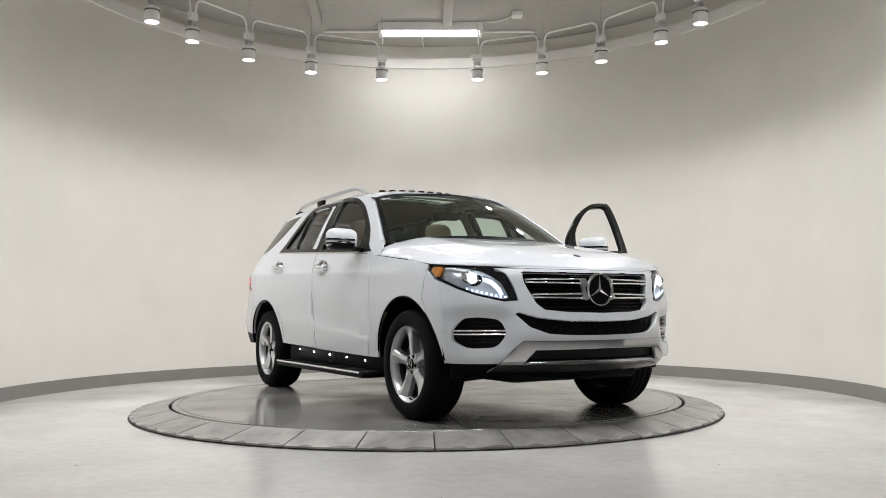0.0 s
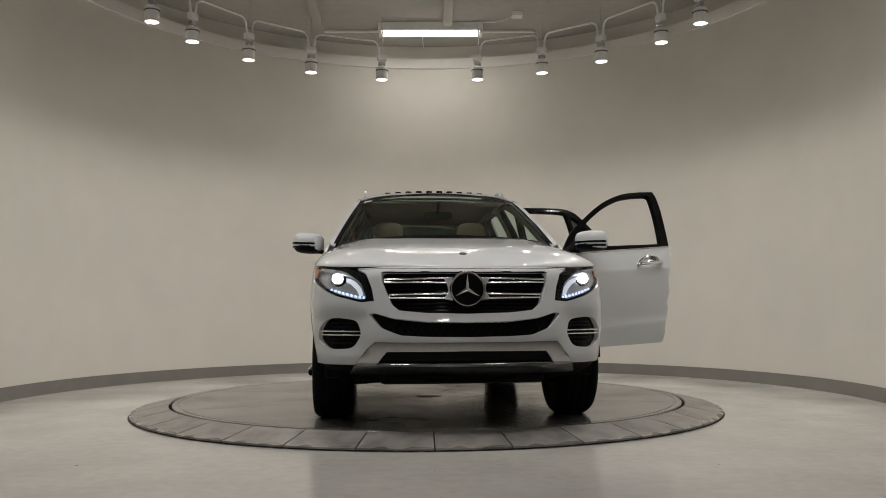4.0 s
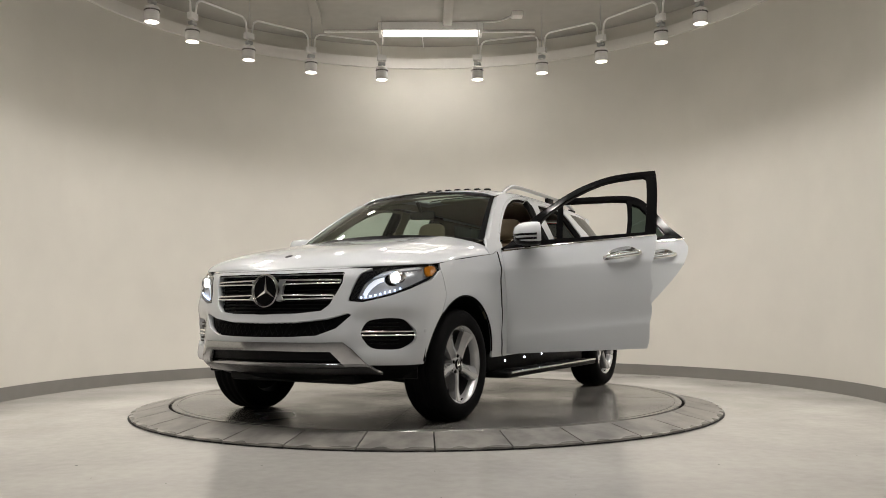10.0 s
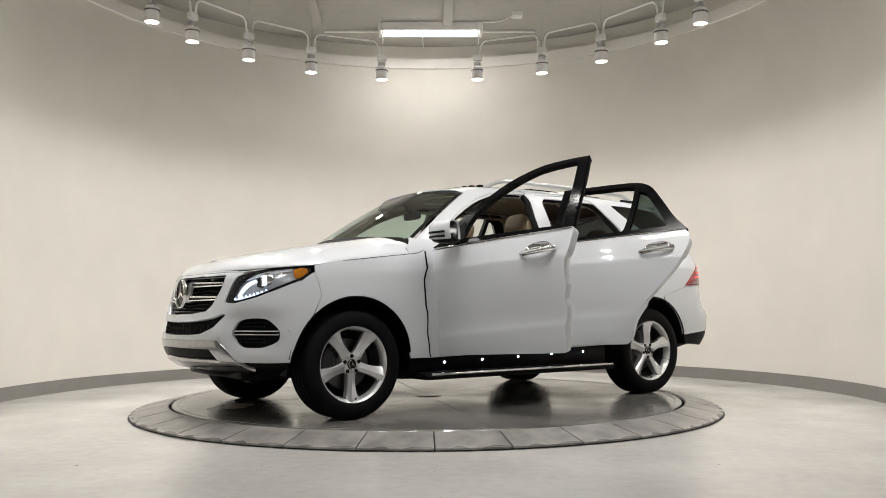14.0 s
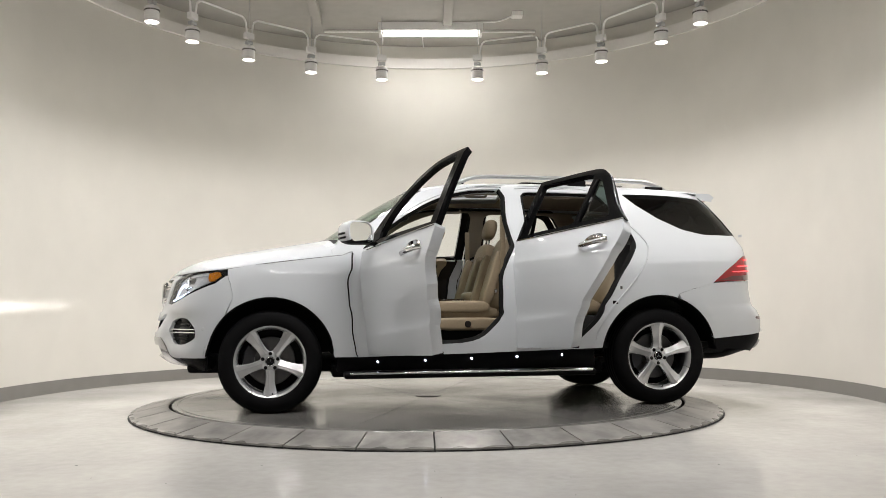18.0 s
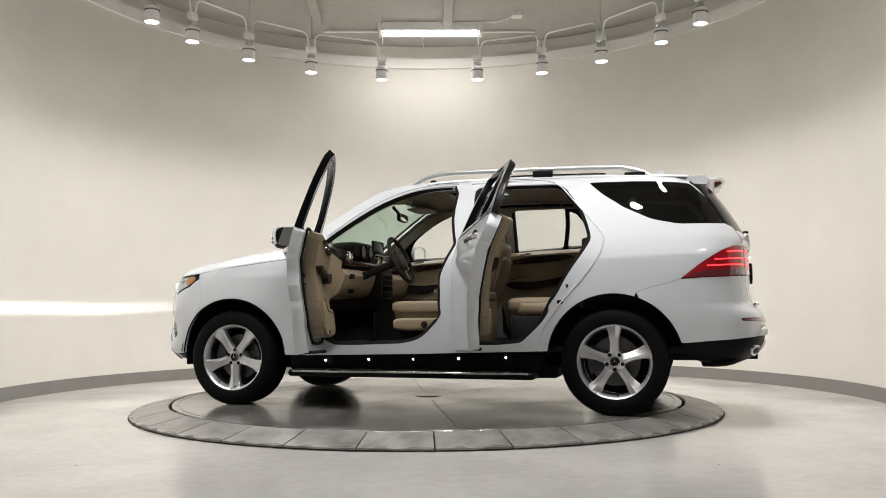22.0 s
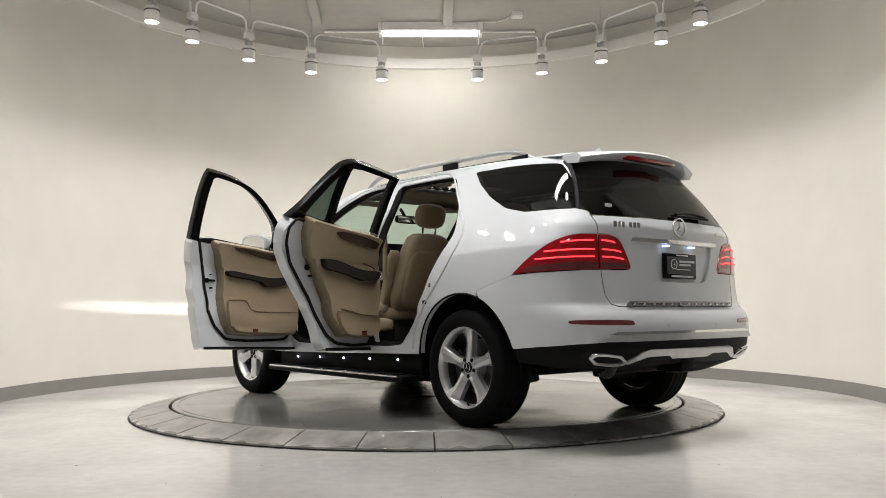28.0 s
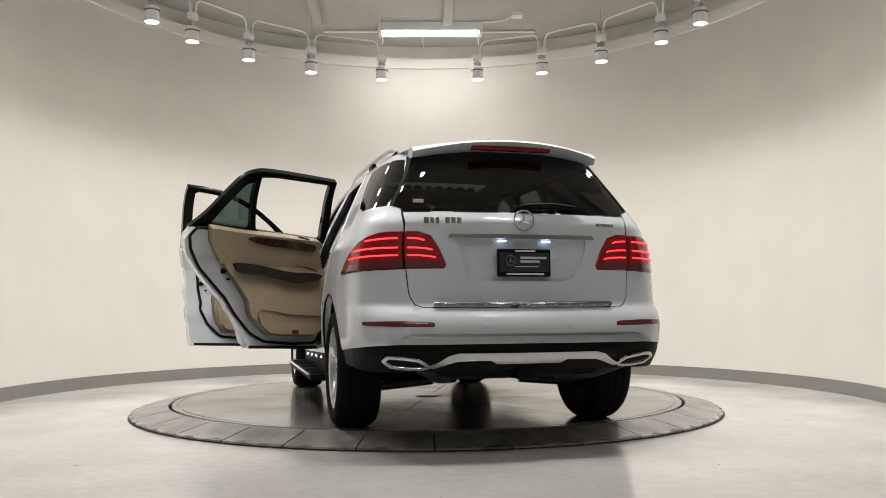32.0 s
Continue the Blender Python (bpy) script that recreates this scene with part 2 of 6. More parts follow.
def tube(name, pts, r, mat, parent=None, label="", n=8, closed=False, flat=1.0):
    """A round (or flattened) bar along a polyline."""
    pts = [Vector(p) for p in pts]
    v, f = [], []
    up = Vector((0, 0, 1))
    for i, p in enumerate(pts):
        t = (pts[(i + 1) % len(pts)] - pts[i - 1]) if closed else (pts[min(i + 1, len(pts) - 1)] - pts[max(i - 1, 0)])
        t.normalize()
        s = t.cross(up if abs(t.z) < 0.95 else Vector((0, 1, 0))).normalized()
        u = s.cross(t)
        for k in range(n):
            a = 2 * math.pi * k / n
            v.append(p + s * (r * math.cos(a)) + u * (r * flat * math.sin(a)))
    m = len(pts)
    for i in range(m if closed else m - 1):
        j = (i + 1) % m
        for k in range(n):
            f.append((i * n + k, i * n + (k + 1) % n, j * n + (k + 1) % n, j * n + k))
    if not closed:
        f.append(tuple(range(n))[::-1])
        f.append(tuple((m - 1) * n + k for k in range(n)))
    ob = raw(name, v, f, mat, parent, label, 50)
    return ob


def arc_pts(pts, r, seg=6):
    """Round the corners of a polyline."""
    pts = [Vector(p) for p in pts]
    out = [pts[0]]
    for a, b, c in zip(pts, pts[1:], pts[2:]):
        d1, d2 = (a - b), (c - b)
        k = min(r, d1.length * 0.49, d2.length * 0.49)
        p, q = b + d1.normalized() * k, b + d2.normalized() * k
        for i in range(seg + 1):
            t = i / seg
            out.append(p * (1 - t) ** 2 + b * 2 * t * (1 - t) + q * t * t)
    out.append(pts[-1])
    return out


# ---------- room ----------
def ring_wall(name, r, thick, z0, z1, a0, a1, mat, n=120, parent=None):
    v, f = [], []
    for i in range(n + 1):
        a = radians(a0 + (a1 - a0) * i / n)
        for rr, z in ((r, z0), (r, z1), (r + thick, z1), (r + thick, z0)):
            v.append((WALL_C[0] + rr * math.cos(a), WALL_C[1] + rr * math.sin(a), z))
    for i in range(n):
        for k in range(4):
            f.append((4 * i + k, 4 * i + (k + 1) % 4, 4 * i + 4 + (k + 1) % 4, 4 * i + 4 + k))
    f += [(3, 2, 1, 0), (4 * n, 4 * n + 1, 4 * n + 2, 4 * n + 3)]
    return raw(name, v, f, mat, parent, "", 40)


def room():
    S = lambda ob, label, cat: tagged(ob, label, cat, kind="structure")
    S(ring_wall("wall_round", WALL_R, 0.12, FLOOR_Z, CAP_Z, -38, 218, M_WALL), "curved off-white painted wall round the turntable", "wall")
    S(ring_wall("baseboard", WALL_R - 0.012, 0.012, FLOOR_Z, 0.05, -38, 218, M_BASE), "grey vinyl baseboard along the curved wall", "baseboard")
    S(ring_wall("trim", WALL_R - 0.035, 0.165, 4.010, CAP_Z + 0.012, -38, 218, M_TRIM), "pale cap along the top of the curved wall", "trim")
    S(ring_wall("wall_upper", WALL_R + 0.06, 0.12, CAP_Z + 0.004, CEIL_Z, -38, 218, M_WALL), "off-white wall set back over the cap", "wall")
    # floor with a round pit for the turntable
    n, v, f = 96, [], []
    for i in range(n):
        a = 2 * math.pi * i / n
        c, s = math.cos(a), math.sin(a)
        v.append(((RING_OUT - 0.03) * c, (RING_OUT - 0.03) * s, FLOOR_Z))
        k = 1.0 / max(abs(c) / 7.0, abs(s - 0.0) / 11.0)
        v.append((max(-7, min(7, k * c)), max(-11, min(11, k * s)), FLOOR_Z))
    for i in range(n):
        j = (i + 1) % n
        f.append((2 * i, 2 * i + 1, 2 * j + 1, 2 * j))
    S(raw("floor", v, f, M_FLOOR), "glossy pale sealed concrete floor with scuffs and specks", "floor")
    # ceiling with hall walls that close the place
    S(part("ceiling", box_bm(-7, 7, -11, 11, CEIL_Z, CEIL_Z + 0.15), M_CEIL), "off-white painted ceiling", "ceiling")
    for nm, b in (("wall_west", (-7.15, -7, -11, 11)), ("wall_east", (7, 7.15, -11, 11)), ("wall_south", (-7, 7, -11.15, -11)), ("wall_north", (-7, 7, 11, 11.15))):
        S(part(nm, box_bm(*b, FLOOR_Z, CEIL_Z), M_HALL), "plain painted wall of the hall", "wall")
    # stationary ramp ring
    base = lathe("ramp_ring", [(RING_OUT - 0.002, FLOOR_Z - 0.02), (RING_OUT - 0.002, FLOOR_Z + 0.008), (RING_IN, -0.014), (RING_IN, -0.06), (RING_IN - 0.06, -0.06)], M_GAP, n=132, smooth=30)
    S(base, "grey tiled sloping ramp ring round the turntable", "ramp")
    # flat dark ring: the shadow at the ramp's foot put in as colour
    lathe("edge_shadow", [(RING_OUT - 0.02, FLOOR_Z + 0.002), (RING_OUT + 0.007, FLOOR_Z + 0.002)], M_GAP, base, "dark ring painted as the ramp edge's shadow on the floor", n=396)
    # one tile, then its like round the ring
    step, half = 360 / 33, 360 / 33 / 2 - 0.13
    prof = [(RING_OUT, FLOOR_Z - 0.008), (RING_OUT - 0.006, FLOOR_Z + 0.019), (RING_IN + 0.008, 0.0), (RING_IN, -0.006), (RING_IN, -0.03)]
    v, f, m = [], [], len(prof)
    for i in range(7):
        a = radians(-half + 2 * half * i / 6)
        v += [(r * math.cos(a), r * math.sin(a), h) for r, h in prof]
    for i in range(6):
        f += [(i * m + k, i * m + m + k, i * m + m + k + 1, i * m + k + 1) for k in range(m - 1)]
    f += [tuple(range(m)), tuple(6 * m + k for k in range(m))[::-1]]
    tile = raw("tile", v, f, M_TILE, base, smooth=30)
    for i in range(33):
        ob = tile if i == 0 else new("tile", tile.data)
        ob.parent = base
        ob.rotation_euler = (0, 0, radians(-89.1 + step / 2 + step * i))


def specks():
    """Small dark bits lying on the floor."""
    rng = random.Random(4)
    v, f = [], []
    for x, y in [(2.31, -2.62), (-1.62, -3.05), (0.03, -2.95), (-0.86, -2.75)] + [(rng.uniform(-3.2, 3.2), rng.uniform(-4.2, -2.6)) for _ in range(24)]:
        r, k = rng.uniform(0.004, 0.011), len(v)
        for i in range(6):
            a = i * math.pi / 3
            v.append((x + r * rng.uniform(0.6, 1.2) * math.cos(a), y + r * 0.8 * math.sin(a), FLOOR_Z + 0.003))
        f.append(tuple(range(k, k + 6)))
    tagged(raw("floor_grit", v, f, M_GAP), "small dark grit on the concrete floor", "grit", kind="stuff")


def turntable():
    """Turning deck: a disc with a rim band and radial seams."""
    disc = lathe("turntable", [(0.0001, 0.0), (0.30, 0.0), (1.0, 0.0), (DISC_R - 0.055, 0.0), (DISC_R - 0.052, -0.004), (DISC_R - 0.044, -0.004), (DISC_R - 0.041, 0.0), (DISC_R - 0.006, 0.0), (DISC_R, -0.006), (DISC_R, -0.05)], M_DISCFLOOR, n=128, smooth=25)
    tagged(disc, "grey turntable deck with dark tyre marks and stains", "turntable")
    v, f = [], []
    for i in range(8):
        a = radians(22.5 + 45 * i)
        d, q = Vector((math.cos(a), math.sin(a), 0)), Vector((-math.sin(a), math.cos(a), 0))
        k = len(v)
        v += [d * 0.34 + q * 0.0022 + Vector((0, 0, 0.0012)), d * 0.34 - q * 0.0022 + Vector((0, 0, 0.0012)), d * 2.0 - q * 0.0022 + Vector((0, 0, 0.0012)), d * 2.0 + q * 0.0022 + Vector((0, 0, 0.0012))]
        f.append((k, k + 1, k + 2, k + 3))
    raw("deck_seams", v, f, M_GAP, disc)
    lathe("hub_cover", [(0.0001, 0.004), (0.09, 0.004), (0.10, 0.0)], M_DISCFLOOR, disc, n=32)
    lathe("hub_ring", [(0.100, 0.001), (0.108, 0.001)], M_GAP, disc, n=32)
    return disc
# ---------- the car: a half shell swept from plan and section curves ----------
# x forward, y to the car's left, z up from the deck
def curve(xs, ys):
    """Smooth monotone curve through knots (cubic Hermite)."""
    xs, ys = np.array(xs, float), np.array(ys, float)
    h, d = np.diff(xs), np.diff(ys) / np.diff(xs)
    m = np.zeros(len(xs))
    m[0], m[-1] = d[0], d[-1]
    for i in range(1, len(xs) - 1):
        if d[i - 1] * d[i] > 0:
            w1, w2 = 2 * h[i] + h[i - 1], h[i] + 2 * h[i - 1]
            m[i] = (w1 + w2) / (w1 / d[i - 1] + w2 / d[i])

    def at(q):
        q = np.clip(np.asarray(q, float), xs[0], xs[-1])
        i = np.clip(np.searchsorted(xs, q) - 1, 0, len(xs) - 2)
        t = (q - xs[i]) / h[i]
        return ((1 + 2 * t) * (1 - t) ** 2 * ys[i] + t * (1 - t) ** 2 * h[i] * m[i] + t * t * (3 - 2 * t) * ys[i + 1] + t * t * (t - 1) * h[i] * m[i + 1])
    return at


WIDTH = curve([0.20, 0.40, 0.52, 0.64, 0.80, 0.94, 1.04, 1.12, 1.20, 1.28, 1.45, 1.60, 1.66, 1.71], [0.90, 0.932, 0.946, 0.957, 0.964, 0.960, 0.948, 0.928, 0.900, 0.865, 0.785, 0.705, 0.668, 0.615])
NOSE = curve([0.20, 0.29, 0.345, 0.42, 0.55, 0.70, 0.84, 0.93, 1.00, 1.06, 1.20], [2.0, 2.15, 2.275, 2.357, 2.377, 2.347, 2.312, 2.292, 2.247, 2.18, 2.02])
TAIL = curve([0.25, 0.38, 0.50, 0.62, 0.70, 0.76, 0.95, 1.20, 1.27, 1.45, 1.62, 1.72], [-2.31, -2.41, -2.488, -2.495, -2.470, -2.415, -2.395, -2.395, -2.365, -2.265, -2.145, -2.06])
FD, FY = [0, 0.006, 0.032, 0.075, 0.130, 0.195, 0.262, 0.345, 0.46, 0.62], [0, 0.14, 0.32, 0.48, 0.62, 0.75, 0.86, 0.935, 0.98, 1.0]
RD, RY = [0, 0.006, 0.018, 0.034, 0.060, 0.095, 0.150, 0.240, 0.38, 0.60], [0, 0.20, 0.38, 0.52, 0.66, 0.78, 0.88, 0.945, 0.982, 1.0]
_k = np.linspace(0, 1, 10)
FRONT_D, FRONT_Y, REAR_D, REAR_Y = curve(_k, FD), curve(_k, FY), curve(_k, RD), curve(_k, RY)
_fine = np.linspace(0, 1, 400)
_fd, _fy, _rd, _ry = FRONT_D(_fine), FRONT_Y(_fine), REAR_D(_fine), REAR_Y(_fine)


def shell(s, z, skin=1.0):
    """Point of the left half shell; s: 0 nose centre, 1 to 2 flank, 3 tail centre; skin 0: without the creases of the doors."""
    s, z = np.asarray(s, float), np.asarray(z, float)
    hand = np.where((s < 0) | (s > 3), -1.0, 1.0)      # past either centre line: the right half
    s = np.where(s < 0, -s, np.where(s > 3, 6 - s, s))
    w, xa, xb = WIDTH(z), NOSE(z), TAIL(z)
    a, b = np.clip(s, 0, 1), np.clip(3 - s, 0, 1)
    x = np.where(s < 1, xa - FRONT_D(a), np.where(s > 2, xb + REAR_D(b), (xa - 0.62) + (s - 1) * ((xb + 0.60) - (xa - 0.62))))
    y = w * np.where(s < 1, FRONT_Y(a), np.where(s > 2, REAR_Y(b), 1.0))
    # flanks: flares over the wheels, hollow lower doors, cabin drawn in towards the ends
    low = np.clip((1.05 - z) / 0.2, 0, 1)
    for c in (1.4575, -1.4575):
        y = y + 0.012 * np.exp(-((x - c) / 0.42) ** 2) * np.exp(-((z - 0.62) / 0.28) ** 2) * np.where((s > 0.85) & (s < 2.15), 1, 0)
    mid = np.clip(1 - (np.abs(x + 0.05) / 1.05) ** 4, 0, 1)
    # lower crease rising to the rear, with the hollow door skin over it; shoulder crease under the handles
    d2 = z - (0.585 - 0.075 * x)
    d2 = (d2 + np.sqrt(d2 * d2 + 0.00012)) / 2 / 0.085
    y = y - skin * (0.003 * mid * np.exp(-((z - 0.62) / 0.14) ** 2) + 0.010 * mid * d2 * np.exp(1 - d2))
    d1 = z - (1.030 - 0.032 * x)
    y = y + 0.009 * np.maximum(skin, np.clip((-1.15 - x) / 0.3, 0, 1)) * np.exp(-np.sqrt(d1 * d1 + 0.00008) / (0.045 - 0.015 * np.tanh(d1 / 0.02))) * np.clip((1.55 - x) / 0.6, 0, 1) * np.clip((2.3 - s) / 0.2, 0, 1)
    # hollows of the front bumper round the fog recesses
    pit = np.where(s < 1.2, np.exp(-((y - 0.765) / 0.155) ** 4 - ((z - 0.585) / 0.125) ** 4), 0)
    x, y = x - 0.034 * pit, y - 0.012 * pit
    up = np.clip((z - 1.12) / 0.5, 0, 1)
    y = y * (1 - up * (0.075 * np.clip((-x - 0.3) / 1.8, 0, 1) ** 2 + 0.02 * np.clip(x / 0.6, 0, 1)))
    return np.stack([x, y * hand, z], -1)


def frame_shell(s, z):
    return shell(s, z, 0.0)


def X(x, z):
    xa, xb = float(NOSE(z)) - 0.62, float(TAIL(z)) + 0.60
    if x > xa:
        return (float(np.interp(float(NOSE(z)) - x, _fd, _fine)), z)
    if x < xb:
        return (3 - float(np.interp(x - float(TAIL(z)), _rd, _fine)), z)
    return (1 + (xa - x) / (xa - xb), z)


def F(y, z):
    return (float(np.interp(y / float(WIDTH(z)), _fy, _fine)), z)


def B(y, z):
    return (3 - float(np.interp(y / float(WIDTH(z)), _ry, _fine)), z)


def both(half, end):
    """A whole outline from its left half, which starts and ends on the centre line of the nose or tail."""
    return list(half) + [((-a if end == "nose" else 6 - a), b) for a, b in half[::-1] if abs(a - (0 if end == "nose" else 3)) > 1e-9]


def other(poly, end):
    return [((-a if end == "nose" else 6 - a), b) for a, b in poly]


def spline(pts, seg=6, closed=False):
    """Rounded outline through points (Catmull-Rom)."""
    p = [np.array(q, float) for q in pts]
    out, n = [], len(p)
    for i in range(n if closed else n - 1):
        a, b, c, d = (p[(i + k) % n] if closed else p[min(max(i + k, 0), n - 1)] for k in (-1, 0, 1, 2))
        for j in range(seg):
            t = j / seg
            out.append(tuple(0.5 * (2 * b + (c - a) * t + (2 * a - 5 * b + 4 * c - d) * t * t + (3 * b - a - 3 * c + d) * t ** 3)))
    if not closed:
        out.append(tuple(p[-1]))
    return out


def soft(pts, r=0.35, seg=4):
    """Closed polygon with its corners rounded off (fraction r of the shorter side)."""
    p = [np.array(q, float) for q in pts]
    out, n = [], len(p)
    for i in range(n):
        a, b, c = p[i - 1], p[i], p[(i + 1) % n]
        u, v = b + (a - b) * min(r, 0.5), b + (c - b) * min(r, 0.5)
        for j in range(seg + 1):
            t = j / seg
            out.append(tuple(u * (1 - t) ** 2 + b * 2 * t * (1 - t) + v * t * t))
    return out


def inside(pts, poly):
    x, y = pts[:, 0], pts[:, 1]
    c = np.zeros(len(pts), bool)
    for (x1, y1), (x2, y2) in zip(poly, poly[1:] + poly[:1]):
        if y1 != y2:
            c ^= ((y1 > y) != (y2 > y)) & (x < (x2 - x1) * (y - y1) / (y2 - y1) + x1)
    return c


KS = 2.2   # metres to one unit of s, for even triangles


def dense(poly, step):
    out = []
    for a, b in zip(poly, poly[1:] + poly[:1]):
        n = max(1, int(math.ceil(math.hypot(b[0] - a[0], b[1] - a[1]) / step)))
        out += [(a[0] + (b[0] - a[0]) * i / n, a[1] + (b[1] - a[1]) * i / n) for i in range(n)]
    clean = [p for i, p in enumerate(out) if math.hypot(p[0] - out[i - 1][0], p[1] - out[i - 1][1]) > 1e-4]
    return clean


def sheet(name, outline, mat, parent=None, label="", holes=(), step=0.04, lift=0.0, rim=0.018, side=1, surf=shell, ks=KS, tf=None, back=False):
    """A panel on a surface: outline in its two parameters, real edges turned in by rim. side -1 mirrors it to the car's right."""
    loops = [dense([(a * ks, b) for a, b in poly], step) for poly in (outline, *holes)]
    pts, edges = [], []
    for lp in loops:
        k = len(pts)
        pts += lp
        edges += [(k + i, k + (i + 1) % len(lp)) for i in range(len(lp))]
    P = np.array(pts)
    nb = len(pts)
    gx, gy = np.meshgrid(np.arange(P[:, 0].min(), P[:, 0].max(), step), np.arange(P[:, 1].min(), P[:, 1].max(), step * 0.87))
    gx[1::2] += step / 2
    G = np.stack([gx.ravel(), gy.ravel()], 1)
    ok = inside(G, loops[0])
    for h in loops[1:]:
        ok &= ~inside(G, h)
    G = G[ok]
    if len(G):
        d = np.full(len(G), 9.0)
        for k in range(0, nb, 64):
            d = np.minimum(d, np.sqrt(((G[:, None] - P[None, k:k + 64]) ** 2).sum(-1)).min(1))
        G = G[d > step * 0.45]
    allp = [Vector(p) for p in pts] + [Vector(p) for p in G]
    cv, _, cf, ov, _, _ = mathutils.geometry.delaunay_2d_cdt(allp, edges, [], 0, 1e-6)
    C = np.array([tuple(p) for p in cv])
    T = np.array([t for t in cf if len(t) == 3])
    cen = C[T].mean(1)
    ok = inside(cen, loops[0])
    for h in loops[1:]:
        ok &= ~inside(cen, h)
    T = T[ok]
    U = C / [ks, 1]
    e = 2e-3
    p0 = surf(U[:, 0], U[:, 1])
    du = surf(U[:, 0] + e, U[:, 1]) - surf(U[:, 0] - e, U[:, 1])
    dv = surf(U[:, 0], U[:, 1] + e) - surf(U[:, 0], U[:, 1] - e)
    nrm = np.cross(du, dv)
    ln = np.linalg.norm(nrm, axis=1, keepdims=True)
    nrm = nrm / np.maximum(ln, 1e-9)
    p0 = p0 + nrm * lift
    # winding to agree with the normals
    fn = np.cross(p0[T[:, 1]] - p0[T[:, 0]], p0[T[:, 2]] - p0[T[:, 0]])
    flip = (fn * nrm[T[:, 0]]).sum(1) < 0
    T[flip] = T[flip][:, ::-1]
    # boundary rim
    cnt = {}
    for t in T:
        for a, b in ((t[0], t[1]), (t[1], t[2]), (t[2], t[0])):
            cnt[(a, b)] = 1
    bd = [(a, b) for a, b in cnt if (b, a) not in cnt]
    V, Nn, Fc = list(p0), list(nrm), [tuple(t) for t in T]
    if rim:
        for a, b in bd:
            tang = p0[b] - p0[a]
            k = len(V)
            V += [p0[a], p0[b], p0[b] - nrm[b] * rim, p0[a] - nrm[a] * rim]
            o = np.cross(tang, nrm[a])
            o = o / max(np.linalg.norm(o), 1e-9)
            Nn += [o * 0.8 + nrm[a] * 0.6] * 2 + [o] * 2
            Fc.append((k + 1, k, k + 3, k + 2))
    if back:
        k = len(V)
        V += list(p0 - nrm * rim)
        Nn += list(-nrm)
        Fc += [(k + t[2], k + t[1], k + t[0]) for t in T]
    V, Nn = np.array(V), np.array(Nn)
    if side < 0:
        V[:, 1] *= -1
        Nn[:, 1] *= -1
        Fc = [f[::-1] for f in Fc]
    if tf is not None:
        V = V - np.array(tf)
    me = bpy.data.meshes.new(name)
    me.from_pydata(V.tolist(), [], [tuple(int(i) for i in f) for f in Fc])
    me.update()
    me.polygons.foreach_set("use_smooth", [True] * len(me.polygons))
    me.normals_split_custom_set_from_vertices([tuple(n / max(np.linalg.norm(n), 1e-9)) for n in Nn])
    return link(name, me, mat, parent, label)


def arch(cx, r, a0, a1, cz=0.37, n=22):
    """Points along a wheel arch, angles in degrees from straight ahead."""
    return [X(cx + r * math.cos(radians(a0 + (a1 - a0) * i / n)), cz + r * math.sin(radians(a0 + (a1 - a0) * i / n))) for i in range(n + 1)]


# --- grid surfaces of the upper body
SEAM_Z = curve([0.85, 1.21, 1.50, 1.75, 1.95, 2.12, 2.262], [1.135, 1.095, 1.060, 1.022, 1.005, 0.992, 0.985])
HOOD_C = curve([0.90, 1.10, 1.40, 1.87, 2.07, 2.18, 2.257], [1.290, 1.262, 1.215, 1.135, 1.085, 1.035, 0.985])


def hood_edge(x):
    z = SEAM_Z(x)
    q = np.clip(2.257 - x, 0, 0.62)
    front = np.interp(q, _fd, _fy)
    return front * (WIDTH(z) - 0.004)


def hood(v, u):
    """Bonnet surface: v -1 to 1 across, u 0 at the windscreen, 1 at the nose."""
    v, u = np.asarray(v, float), np.asarray(u, float)
    x0 = 1.115 - 0.165 * v * v
    x = x0 + (2.255 - x0) * u
    ze, zc = SEAM_Z(x), HOOD_C(x)
    z = ze + (zc - ze) * (1 - np.abs(v) ** 3.6) ** 0.62
    # two soft ridges along the bonnet
    z = z + 0.008 * np.exp(-((np.abs(v) - 0.62) / 0.10) ** 2) * np.clip(1 - u, 0, 1)
    return np.stack([x, v * hood_edge(x), z], -1)


def screen(v, u):
    """Windscreen: u 0 at the foot, 1 at the roof."""
    v, u = np.asarray(v, float), np.asarray(u, float)
    x = (1.10 - 0.165 * v * v) * (1 - u) + (0.43 - 0.10 * v * v) * u
    y = v * (0.845 * (1 - u) + 0.640 * u)
    z = (1.275 - 0.045 * v * v) * (1 - u) + (1.690 - 0.055 * v * v) * u + 0.035 * u * (1 - u) * 4 * 0.5
    return np.stack([x, y, z], -1)


ROOF_C = curve([-2.2, -1.9, -1.3, -0.6, 0.1, 0.45], [1.690, 1.722, 1.748, 1.758, 1.738, 1.688])
ROOF_E = curve([-2.2, -1.9, -1.3, -0.3, 0.1, 0.35], [1.650, 1.668, 1.688, 1.700, 1.680, 1.636])


def roof(v, u):
    """Roof: u 0 over the windscreen, 1 at the tail."""
    v, u = np.asarray(v, float), np.asarray(u, float)
    x = 0.43 - 0.10 * v * v + (-2.02 + 0.06 * v * v - (0.43 - 0.10 * v * v)) * u
    ze, zc = ROOF_E(x), ROOF_C(x)
    half = shell(np.array([1.5]), np.array([1.69]))[0][1] - 0.055 * np.clip((-x - 0.6) / 1.5, 0, 1) ** 2
    z = ze + (zc - ze) * (1 - np.abs(v) ** 3.2) ** 0.7
    return np.stack([x, v * half, z], -1)


